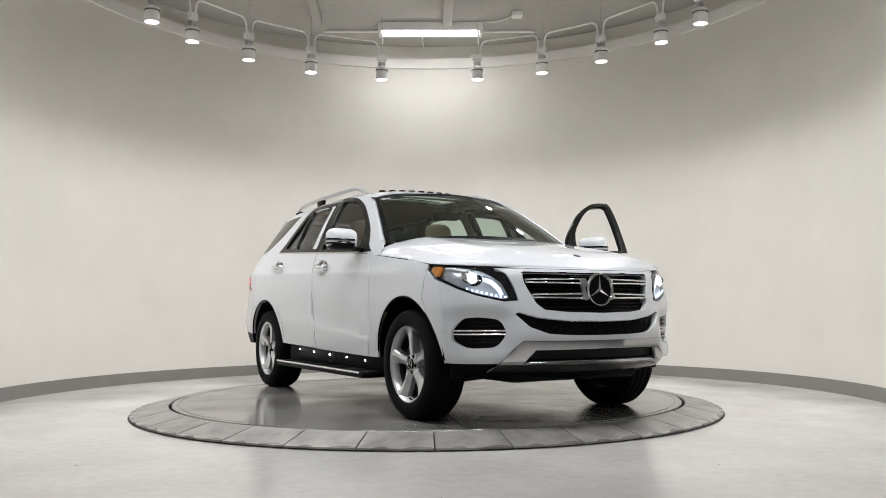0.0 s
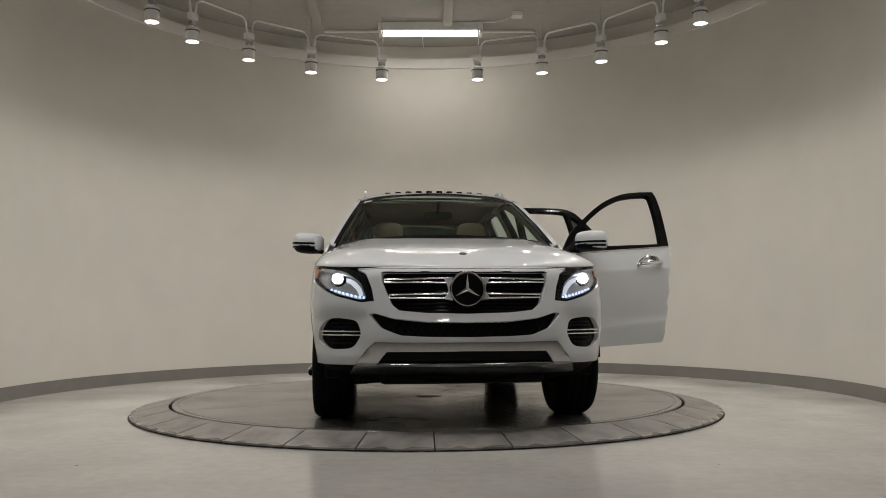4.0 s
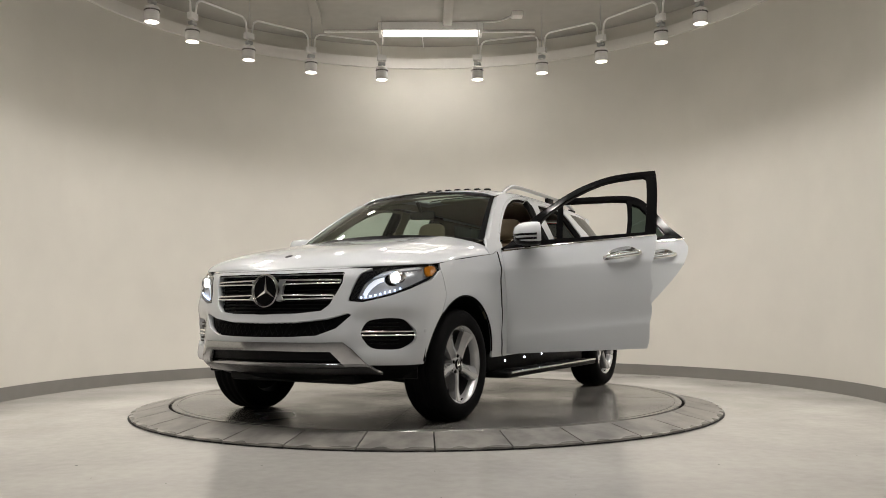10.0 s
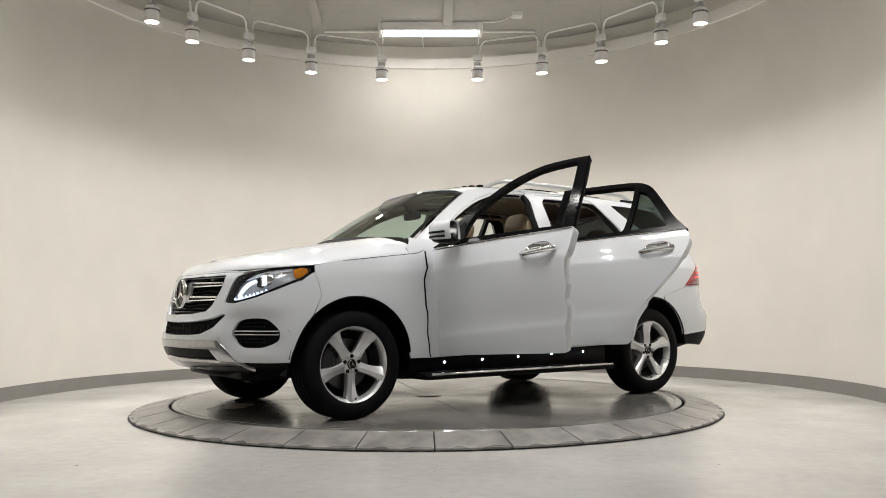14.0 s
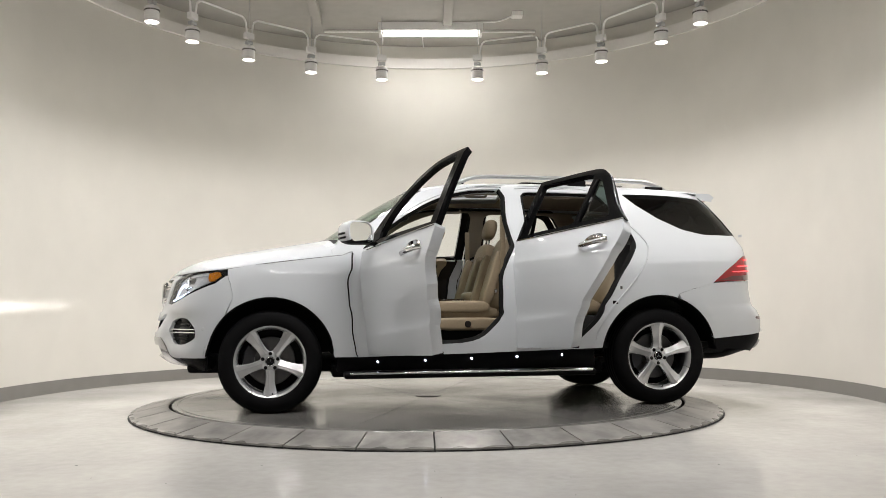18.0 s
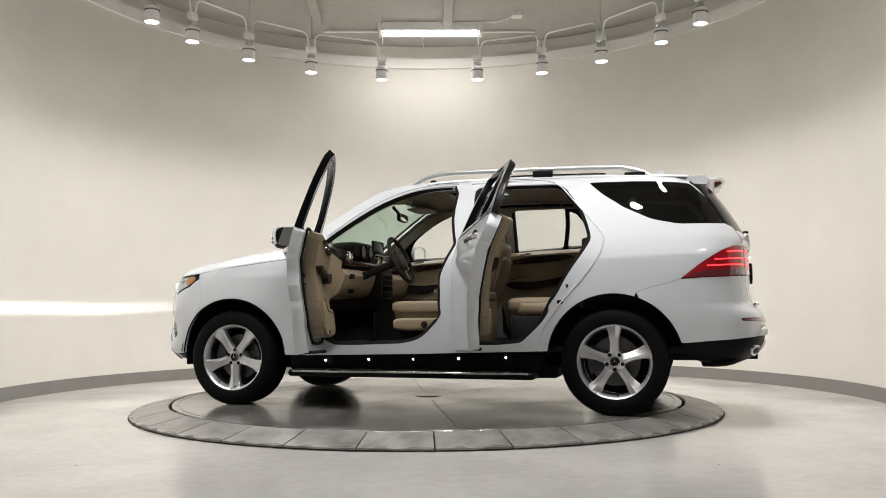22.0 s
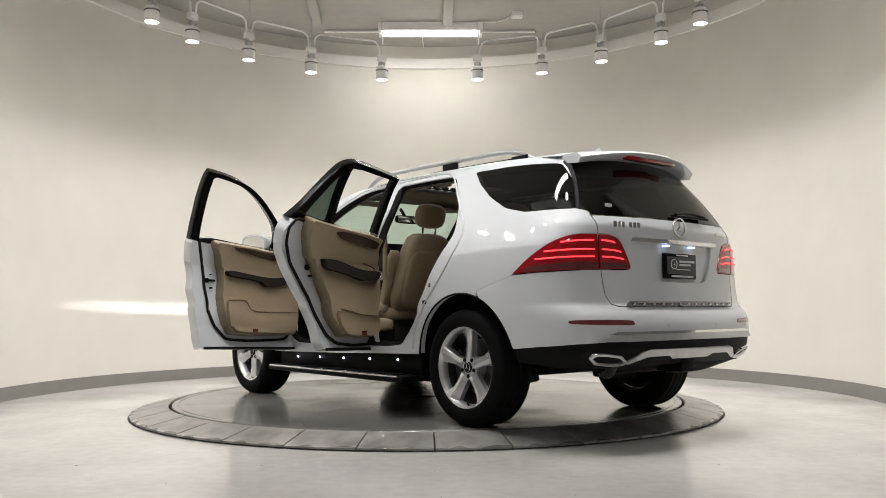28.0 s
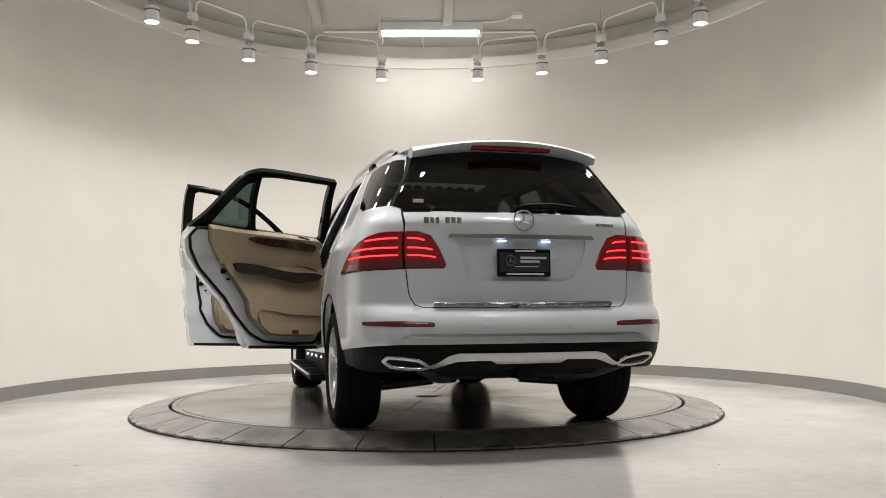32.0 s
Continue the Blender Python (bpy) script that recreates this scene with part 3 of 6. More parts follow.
def grid(name, surf, mat, parent, label="", v0=-1.0, v1=1.0, u0=0.0, u1=1.0, nv=40, nu=30, lift=0.0, thick=0.0, holes=None):
    """A smooth grid mesh of a surface, cosine-spaced across."""
    tv = v0 + (v1 - v0) * (0.5 - 0.5 * np.cos(np.linspace(0, np.pi, nv + 1)))
    tu = np.linspace(u0, u1, nu + 1)
    vv, uu = np.meshgrid(tv, tu)
    P = surf(vv, uu)
    e = 1e-3
    a = surf(np.clip(vv + e, -1, 1), uu) - surf(np.clip(vv - e, -1, 1), uu)
    b = surf(vv, uu + e) - surf(vv, uu - e)
    Nn = np.cross(a, b)
    Nn /= np.maximum(np.linalg.norm(Nn, axis=-1, keepdims=True), 1e-9)
    if Nn[..., 2].mean() < 0:
        Nn = -Nn
    P = P + Nn * lift
    V, NN, Fc = list(P.reshape(-1, 3)), list(Nn.reshape(-1, 3)), []
    for i in range(nu):
        for j in range(nv):
            if holes and holes((tv[j] + tv[j + 1]) / 2, (tu[i] + tu[i + 1]) / 2):
                continue
            q = [i * (nv + 1) + j, i * (nv + 1) + j + 1, (i + 1) * (nv + 1) + j + 1, (i + 1) * (nv + 1) + j]
            n = np.cross(np.array(V[q[1]]) - V[q[0]], np.array(V[q[3]]) - V[q[0]])
            Fc.append(tuple(q if n @ NN[q[0]] >= 0 else q[::-1]))
    if thick:
        k = len(V)
        V += [p - n * thick for p, n in zip(V[:k], NN[:k])]
        NN += [-n for n in NN[:k]]
        Fc += [tuple(k + i for i in f[::-1]) for f in Fc]
        edge = {}
        for f in Fc[:len(Fc) // 2]:
            for a_, b_ in zip(f, f[1:] + f[:1]):
                edge[(a_, b_)] = 1
        Fc += [(b_, a_, a_ + k, b_ + k) for a_, b_ in edge if (b_, a_) not in edge]
    me = bpy.data.meshes.new(name)
    me.from_pydata([tuple(p) for p in V], [], Fc)
    me.update()
    me.polygons.foreach_set("use_smooth", [True] * len(me.polygons))
    me.normals_split_custom_set_from_vertices([tuple(n) for n in NN])
    return link(name, me, mat, parent, label)


# ---------- outlines on the shell ----------
AF, AR = 0.452, 0.462
BELT = lambda x: 1.155 + (0.85 - x) * 0.058          # foot of the side windows
HINGE_F, HINGE_R = (0.875, 0.925), (-0.325, 0.925)
DOOR_F = [X(0.880, BELT(0.85) - 0.02), X(0.885, 1.02), X(0.888, 0.70), X(0.865, 0.50), X(0.835, 0.392), X(0.40, 0.400), X(-0.02, 0.408), X(-0.17, 0.412), X(-0.195, 0.60), X(-0.225, 0.85), X(-0.255, 1.10), X(-0.265, BELT(-0.265))]
DOOR_R = [X(-0.275, BELT(-0.275)), X(-0.265, 1.10), X(-0.235, 0.85), X(-0.205, 0.60), X(-0.180, 0.414), X(-0.60, 0.424), X(-0.90, 0.430)] + spline([X(-0.932, 0.47), X(-0.998, 0.64), X(-1.115, 0.80), X(-1.265, 0.965), X(-1.36, 1.11), X(-1.388, 1.20), X(-1.35, BELT(-1.35))], 4)
OPEN_F = spline([X(0.745, 1.235), X(0.64, 1.322), X(0.47, 1.444), X(0.28, 1.554), X(0.08, 1.628), X(-0.10, 1.660), X(-0.280, 1.668)], 3) + spline([X(-0.312, 1.60), X(-0.302, 1.39), X(-0.282, 1.09), X(-0.232, 0.76), X(-0.165, 0.60), X(-0.055, 0.512), X(0.08, 0.480)], 3) + [X(0.45, 0.466)] + spline([X(0.60, 0.468), X(0.70, 0.52), X(0.76, 0.66), X(0.80, 0.90), X(0.82, 1.05), X(0.80, 1.12)], 3)
OPEN_R = soft([X(-0.425, 1.646), X(-0.80, 1.648), X(-1.04, 1.642), X(-1.11, 1.612), X(-1.25, 1.415), X(-1.305, 1.255), X(-1.275, 1.145), X(-1.085, 0.835), X(-0.92, 0.585), X(-0.815, 0.490), X(-0.66, 0.474), X(-0.40, 0.470), X(-0.365, 0.62), X(-0.395, 0.95), X(-0.425, 1.25)], 0.20, 3)
QUARTER = soft([X(-1.275, 1.642), X(-1.60, 1.640), X(-1.98, 1.615), B(0.66, 1.47), B(0.735, 1.305), X(-1.90, 1.305), X(-1.72, 1.345), X(-1.53, 1.440), X(-1.38, 1.545)], 0.12, 3)
HEADLAMP = spline([F(0.612, 0.946), F(0.580, 0.86), F(0.566, 0.786), F(0.640, 0.780), F(0.785, 0.819), F(0.888, 0.872), X(1.845, 0.925), X(1.788, 0.968), X(1.797, 1.002), X(1.905, 1.014), F(0.745, 0.992), F(0.66, 0.966)], 4, True)
TAIL_LAMP = spline([X(-1.915, 0.932), X(-2.03, 1.020), X(-2.16, 1.105), B(0.80, 1.145), B(0.69, 1.150)], 4) + [B(0.672, 1.150), B(0.672, 0.952), B(0.80, 0.947), X(-2.05, 0.937)]
TAIL_LAMP_IN = [B(0.66, 1.150)] + spline([B(0.60, 1.150), B(0.53, 1.125), B(0.48, 1.05), B(0.445, 0.972), B(0.452, 0.955)], 3) + [B(0.66, 0.952)]
def car_body(car):
    for sd in (1, -1):
        word = "left" if sd > 0 else "right"
        # flank with pillars, sill and the two door openings
        flank = [X(0.905, 1.19), X(0.87, 1.135), X(0.90, 1.02), X(0.90, 0.70), X(0.85, 0.388), X(0.0, 0.405), X(-0.95, 0.432)]
        flank += arch(-1.4575, AR, 8, 108) + [X(-1.612, 0.837), X(-1.72, 0.8745), X(-1.905, 0.9245)]
        flank += spline([X(-1.915, 0.934), X(-2.03, 1.024), X(-2.16, 1.109), B(0.80, 1.149), B(0.69, 1.154)], 4) + [B(0.672, 1.154), B(0.678, 1.20), B(0.690, 1.285), B(0.735, 1.30), B(0.665, 1.47), B(0.61, 1.60), B(0.585, 1.655)]
        flank += [X(-1.90, 1.664), X(-1.30, 1.684), X(-0.60, 1.697), X(-0.20, 1.699), X(0.10, 1.682), X(0.28, 1.652), X(0.36, 1.628), X(0.50, 1.540), X(0.68, 1.418), X(0.86, 1.285), X(0.935, 1.228)]
        sheet("body_side", flank, M_PAINT, car, f"white body side with pillars, {word}", holes=(OPEN_F, OPEN_R, QUARTER), rim=0.05, side=sd, step=0.021, surf=frame_shell)
        sheet("quarter_window", QUARTER, M_TINT, car, "dark tinted rear quarter window", lift=-0.002, rim=0.0, side=sd, step=0.05)
        # black cover between the quarter window and the rear window
        sheet("pillar_cover", [X(-1.98, 1.622), B(0.590, 1.650), B(0.598, 1.60), B(0.653, 1.47), B(0.726, 1.306), B(0.742, 1.304), B(0.668, 1.47), B(0.628, 1.58)], M_BLACK, car, "black rear pillar cover", lift=0.003, rim=0.004, side=sd, step=0.03)
        sheet("wing", [X(0.880, 1.148), X(0.890, 1.02), X(0.893, 0.70), X(0.870, 0.50), X(0.840, 0.390), X(1.005, 0.390)] + arch(1.4575, AF, 177, 48) + [X(1.715, 0.82), X(1.735, 0.92), X(1.752, 0.975), X(1.752, 1.017), X(1.50, 1.056), X(1.21, 1.091), X(0.95, 1.122)], M_PAINT, car, "white front wing", lift=0.002, side=sd, step=0.028)
        sheet("cowl_corner", [X(0.885, 1.152), X(0.95, 1.126), X(1.02, 1.118), X(1.03, 1.165), X(0.985, 1.238), X(0.900, 1.228)], M_PAINT, car, lift=0.0015, side=sd, step=0.03)
        tail_lamp(car, sd)
        head_lamp(car, sd)
        sill(car, sd)
        # dark wheel housings
        for cx, r in ((1.4575, AF), (-1.4575, AR)):
            v, f = [], []
            for i in range(25):
                a = radians(5 + 170 * i / 24)
                for y in (0.925, 0.56):
                    v.append((cx + (r + 0.012) * math.cos(a), sd * y, 0.37 + (r + 0.012) * math.sin(a)))
            for i in range(24):
                q = (2 * i, 2 * i + 1, 2 * i + 3, 2 * i + 2)
                f.append(q if sd > 0 else q[::-1])
            f.append(tuple(2 * i + 1 for i in range(25)))
            raw("wheel_housing", v, f, M_BLACK, car, smooth=30)
        # dark lip along each arch
            pts = [tuple(shell(*X(cx + (r - 0.006) * math.cos(radians(a)), 0.37 + (r - 0.006) * math.sin(radians(a)))) * np.array([1, sd, 1]) + np.array([0, -0.004 * sd, 0])) for a in range(4, 178, 6)]
            tube("arch_lip", pts, 0.006, M_BLACK, car, n=6)
    # --- nose, built across the centre line
    skid = [F(0, 0.530), F(0.555, 0.532), F(0.60, 0.492), F(0.667, 0.402), F(0.706, 0.336), F(0.62, 0.336), F(0, 0.338)]
    grille = [F(0, 0.955), F(0.30, 0.957), F(0.490, 0.961), F(0.514, 0.945), F(0.514, 0.895), F(0.455, 0.760), F(0.41, 0.722), F(0.25, 0.706), F(0, 0.700)]
    intake = [F(0, 0.651), F(0.25, 0.655), F(0.45, 0.677), F(0.565, 0.709), F(0.590, 0.698), F(0.515, 0.617), F(0.40, 0.573), F(0.25, 0.565), F(0, 0.562)]
    slot = [F(0, 0.480), F(0.482, 0.476), F(0.512, 0.440), F(0.546, 0.392), F(0, 0.390)]
    fog = soft([F(0.640, 0.580), F(0.672, 0.664), F(0.78, 0.678), F(0.858, 0.672), X(1.990, 0.60), X(1.992, 0.53), F(0.838, 0.486), F(0.695, 0.490)], 0.33, 4)
    bump = [F(0, 0.984), F(0.30, 0.986), F(0.50, 0.989), F(0.60, 0.984), F(0.660, 0.982), F(0.606, 0.948), F(0.573, 0.86), F(0.558, 0.780), F(0.640, 0.773), F(0.788, 0.812), F(0.891, 0.865), X(1.838, 0.918), X(1.780, 0.962), X(1.755, 0.975), X(1.738, 0.92), X(1.718, 0.82)]
    bump += arch(1.4575, AF, 47, 6)[1:] + [X(1.905, 0.394), F(0.84, 0.392), F(0.675, 0.393)] + skid[3:0:-1] + [F(0, 0.530)]
    N_, T_ = "nose", "tail"
    sheet("front_bumper", both(bump, N_), M_PAINT, car, "white front bumper skin", holes=(both(grille, N_), both(intake, N_), fog, other(fog, N_)), step=0.024, rim=0.035)
    sheet("front_valance", both([F(0, 0.335), F(0.60, 0.335), F(0.70, 0.338), F(0.690, 0.389), F(0.84, 0.388), X(1.905, 0.390), X(1.895, 0.315), F(0.80, 0.290), F(0.62, 0.272), F(0, 0.262)], N_), M_BLACK, car, "black plastic lower apron", lift=-0.02, rim=0.08)
    for sd in (1, -1):
        box("arch_flap", 1.895, 1.912, 0.76 * sd, 0.865 * sd, 0.30, 0.40, M_BLACK, car, "black flap before the wheel", 0.008)
    sheet("skid_trim", both(skid, N_), M_DULLCHROME, car, "polished skid guard", holes=(both(slot, N_),), lift=0.006, step=0.03, rim=0.03)
    sheet("lower_slot", both(slot, N_), M_BLACK, car, lift=-0.03, rim=0.0)
    mesh_intake = sheet("air_intake", both(intake, N_), M_BLACK, car, "black honeycomb intake", lift=-0.035, rim=0.0)
    grille_part = sheet("grille", both(grille, N_), M_GLOSSBLACK, car, "black grille with chrome louvres and a round star badge", lift=-0.05, rim=0.0)
    grille_bars(grille_part, mesh_intake)
    fogs = [sheet("fog_recess", fog, M_GLOSSBLACK, car, "black louvred fog lamp recess", lift=-0.03, rim=0.0, side=sd) for sd in (1, -1)]
    for sd, fg in zip((1, -1), fogs):
        for dz in (0.011, -0.011):
            tube("fog_bar", [tuple((shell(*F(0.640 + 0.20 * i / 8, 0.584 + dz)) - np.array([0.008, 0.003, 0])) * np.array([1, sd, 1])) for i in range(9)] + [tuple((shell(*X(1.998, 0.584 + dz)) - np.array([0, 0.008, 0])) * np.array([1, sd, 1]))], 0.0052, M_CHROME, fg, "chrome fog lamp bar", n=8)
        for z in (0.522, 0.545, 0.622, 0.645):
            tube("fog_louvre", [tuple((shell(*F(0.668 + 0.165 * i / 8, z)) - np.array([0.022, 0.006, 0])) * np.array([1, sd, 1])) for i in range(9)], 0.006, M_BLACK, fg, n=6)
        pk = lathe("parking_sensor", [(0.0001, 0.003), (0.011, 0.002), (0.013, 0.0)], M_PAINT, car, n=14, axis="y")
        pk.location = shell(*X(1.93, 0.60)) * np.array([1, sd, 1])
        pk.rotation_euler = (0, 0, radians(-28) if sd > 0 else radians(180 + 28))
    # --- tail, built across the centre line
    rb = [B(0, 0.733), B(0.577, 0.735), B(0.618, 0.750), B(0.646, 0.80), B(0.661, 0.946), B(0.80, 0.941), X(-2.05, 0.931), X(-1.905, 0.922), X(-1.72, 0.872), X(-1.615, 0.835)]
    rb += [X(-1.4575 - AR * math.cos(radians(a)), 0.37 + AR * math.sin(radians(a))) for a in range(68, 16, -3)]
    rb += [X(-1.908, 0.495), X(-2.10, 0.512), B(0.86, 0.530), B(0.70, 0.540), B(0, 0.550)]
    sheet("rear_bumper", both(rb, T_), M_PAINT, car, "white rear bumper skin", step=0.035, rim=0.03)
    sheet("rear_valance", both([B(0, 0.556), B(0.70, 0.546), B(0.86, 0.536), X(-2.10, 0.518), X(-1.915, 0.503), X(-1.918, 0.44), X(-1.93, 0.415), X(-2.20, 0.395), B(0.80, 0.385), B(0.50, 0.388), B(0, 0.395)], T_), M_BLACK, car, "black plastic rear apron", lift=-0.004)
    gate = [B(0, 0.738), B(0.575, 0.740), B(0.612, 0.755), B(0.640, 0.80), B(0.655, 0.947), B(0.452, 0.949), B(0.439, 0.972), B(0.474, 1.055), B(0.524, 1.131), B(0.598, 1.156), B(0.660, 1.156), B(0.665, 1.20), B(0.676, 1.262), B(0.30, 1.262), B(0, 1.262)]
    recess = [B(0, 1.112), B(0.385, 1.112), B(0.355, 0.985), B(0.30, 0.900), B(0.23, 0.882), B(0, 0.882)]
    tg = sheet("tailgate", both(gate, T_), M_PAINT, car, "white tailgate skin", holes=(both(recess, T_),), step=0.035, rim=0.022)
    sheet("plate_recess", both(recess, T_), M_PAINT, tg, lift=-0.02, rim=0.0, step=0.035)
    sheet("rear_window", both([B(0, 1.268), B(0.30, 1.268), B(0.672, 1.270), B(0.683, 1.29), B(0.728, 1.305), B(0.655, 1.47), B(0.60, 1.60), B(0.575, 1.645), B(0, 1.655)], T_), M_TINT, car, "dark tinted rear window", lift=-0.002, rim=0.0, step=0.05)
    tail_details(car, tg)
    skid_edge = [F(0, 0.530), F(0.30, 0.530), F(0.555, 0.532), F(0.60, 0.492), F(0.667, 0.402), F(0.706, 0.336)]
    for sd in (1, -1):
        shut_line(car, skid_edge, sd)
    # shut lines between the panels
    hoodline = [X(x, float(SEAM_Z(x))) for x in np.linspace(0.955, 1.75, 14)]
    wingline = [X(0.886, 1.148), X(0.888, 1.02), X(0.891, 0.70), X(0.868, 0.50), X(0.838, 0.391)]
    for sd in (1, -1):
        for line in (hoodline, wingline, [X(0.953, 1.232), X(0.953, 1.122)],
                     [B(0.658, 0.95), B(0.643, 0.80), B(0.615, 0.752), B(0.576, 0.7375), B(0.30, 0.7355), B(0, 0.7355)],
                     [B(0.666, 1.154), B(0.671, 1.20), B(0.684, 1.28)], [F(0.655, 0.975), F(0.60, 0.978), F(0.50, 0.980), F(0.30, 0.976), F(0, 0.974)]):
            shut_line(car, line, sd)
    # black strip laid over the wing edge in place of the hinge gap's shade
    sheet("hinge_gap_strip", [X(0.886, 1.140), X(0.877, 1.140), X(0.879, 1.02), X(0.881, 0.70), X(0.862, 0.50), X(0.836, 0.392), X(0.843, 0.392), X(0.871, 0.50), X(0.891, 0.70), X(0.890, 1.02)], M_SEAL, car, "black strip on the wing edge, painted as the shaded hinge gap", lift=0.006, rim=0.005, step=0.02)
    rear_edge = [X(-0.270, BELT(-0.27)), X(-0.260, 1.10), X(-0.230, 0.85), X(-0.200, 0.60), X(-0.175, 0.413)]
    shut_line(car, rear_edge, -1, 0.003)
    shut_line(car, [X(-0.18, 0.412), X(-0.60, 0.422), X(-0.90, 0.428), X(-0.934, 0.47), X(-1.0, 0.64), X(-1.118, 0.80), X(-1.268, 0.965), X(-1.363, 1.11), X(-1.391, 1.20), X(-1.353, 1.28)], -1, 0.002)
    grid("bonnet", hood, M_PAINT, car, "white bonnet with soft ridges", nv=56, nu=44, thick=0.012)
    grid("windscreen", screen, M_SCREEN, car, "clear windscreen with slight green tint", nv=30, nu=20)
    grid("roof_panel", roof, M_PAINT, car, "white roof with an open sunroof", nv=40, nu=48, thick=0.02, holes=lambda v, u: abs(v) < 0.72 and 0.16 < u < 0.37)
    grid("sunroof_glass", roof, M_GLOSSBLACK, car, "dark glass roof panel", v0=-0.72, v1=0.72, u0=0.38, u1=0.74, nv=20, nu=12, lift=0.012, thick=0.006)
    st = screen(np.array([-0.93, -0.83, -0.83, -0.93]), np.array([0.885, 0.885, 0.925, 0.925])) + np.array([0.004, 0, 0.006])
    raw("sticker", st, [(0, 1, 2, 3)], M_PALE, car, "small pale windscreen label")
    # windscreen black borders
    grid("screen_border", screen, M_GLOSSBLACK, car, v0=-1, v1=-0.955, nv=2, nu=20, lift=0.002)
    grid("screen_border", screen, M_GLOSSBLACK, car, v0=0.955, v1=1, nv=2, nu=20, lift=0.002)
    grid("screen_border", screen, M_GLOSSBLACK, car, u0=0.94, u1=1.0, nv=24, nu=2, lift=0.002)
    grid("cowl", lambda v, u: screen(v * 0.93, u * 0.06 - 0.03) + np.stack([0.03 - 0.0 * u, 0 * u, 0.0 * u - 0.006], -1), M_BLACK, car, "black wiper cowl", nv=30, nu=3)
    # spoiler
    v, f, n = [], [], 24
    for i in range(n + 1):
        t = -1 + 2 * i / n
        y = 0.570 * t
        tip = -2.243 + 0.12 * abs(t) ** 2.5
        zt = 1.722 - 0.055 * t * t
        v += [(-1.93, y * 0.985, zt + 0.006), (-2.08, y, zt + 0.004), (tip + 0.01, y, zt - 0.018), (tip, y, zt - 0.030), (tip + 0.02, y, zt - 0.045), (-2.10, y, zt - 0.062), (-1.98, y, zt - 0.05)]
    for i in range(n):
        f += [(7 * i + k, 7 * i + 7 + k, 7 * i + 7 + (k + 1) % 7, 7 * i + (k + 1) % 7) for k in range(7)]
    f += [tuple(range(7))[::-1], tuple(7 * n + k for k in range(7))]
    raw("roof_spoiler", [(a, b, c) for a, b, c in v], [q[::-1] for q in f], M_PAINT, car, "white roof spoiler over the rear window", 40)
    box("brake_lamp", -2.213, -2.165, -0.24, 0.24, 1.648, 1.672, M_REDLENS, car, "red high-level brake lamp", 0.006)
    # fin aerial
    raw("fin_aerial", [(-1.62, 0, 1.735), (-1.80, 0.022, 1.725), (-1.80, -0.022, 1.725), (-1.79, 0, 1.815), (-1.755, 0, 1.812)], [(0, 1, 3, 4), (0, 4, 3, 2), (1, 2, 3)], M_PAINT, car)


def shut_line(car, line, sd, lift=0.0):
    pts = []
    for (a, b), (c, d) in zip(line, line[1:]):
        pts += [(a + (c - a) * i / 6, b + (d - b) * i / 6) for i in range(6)]
    pts.append(line[-1])
    tube("shut_line", [tuple((shell(s, z) + np.array([0, lift, 0])) * np.array([1, sd, 1])) for s, z in pts], 0.0012, M_SEAL, car, n=5)


def tail_lamp(car, sd):
    outer = sheet("tail_lamp", TAIL_LAMP, M_REDLENS, car, "red tail lamp cluster with glowing strips", lift=0.004, side=sd, step=0.03)
    inner = sheet("tail_lamp_inner", TAIL_LAMP_IN, M_REDLENS, car, "red tail lamp on the tailgate", lift=0.004, side=sd, step=0.03)
    sheet("smoked_base", [X(-1.95, 0.944), X(-2.06, 0.975), B(0.78, 0.992), B(0.674, 0.990), B(0.674, 0.955), B(0.80, 0.951), X(-2.05, 0.942)], M_SMOKERED, outer, lift=0.0055, rim=0.0, side=sd, step=0.03)
    sheet("smoked_base", [B(0.658, 0.990), B(0.475, 0.988), B(0.455, 0.960), B(0.658, 0.956)], M_SMOKERED, inner, lift=0.0055, rim=0.0, side=sd, step=0.03)
    m = np.array([1, sd, 1])
    for z, xa, yb in ((1.010, -2.075, 0.492), (1.052, -2.125, 0.510), (1.104, -2.205, 0.552)):
        def strip(pts, par):
            pts = [tuple((shell(*p) + np.array([-0.004, 0.007, 0])) * m) for p in pts]
            tube("glow_strip", pts, 0.0050, M_REDGLOW, par, n=6)
        a, b = X(xa, z), B(0.695, z)
        strip([(a[0] + (b[0] - a[0]) * i / 10, z + 0.012 * math.sin(math.pi * i / 20)) for i in range(11)], outer)
        a, b = B(0.645, z), B(yb, z)
        strip([(a[0] + (b[0] - a[0]) * i / 8, z + 0.012 - 0.012 * (i / 8) ** 3) for i in range(9)], inner)


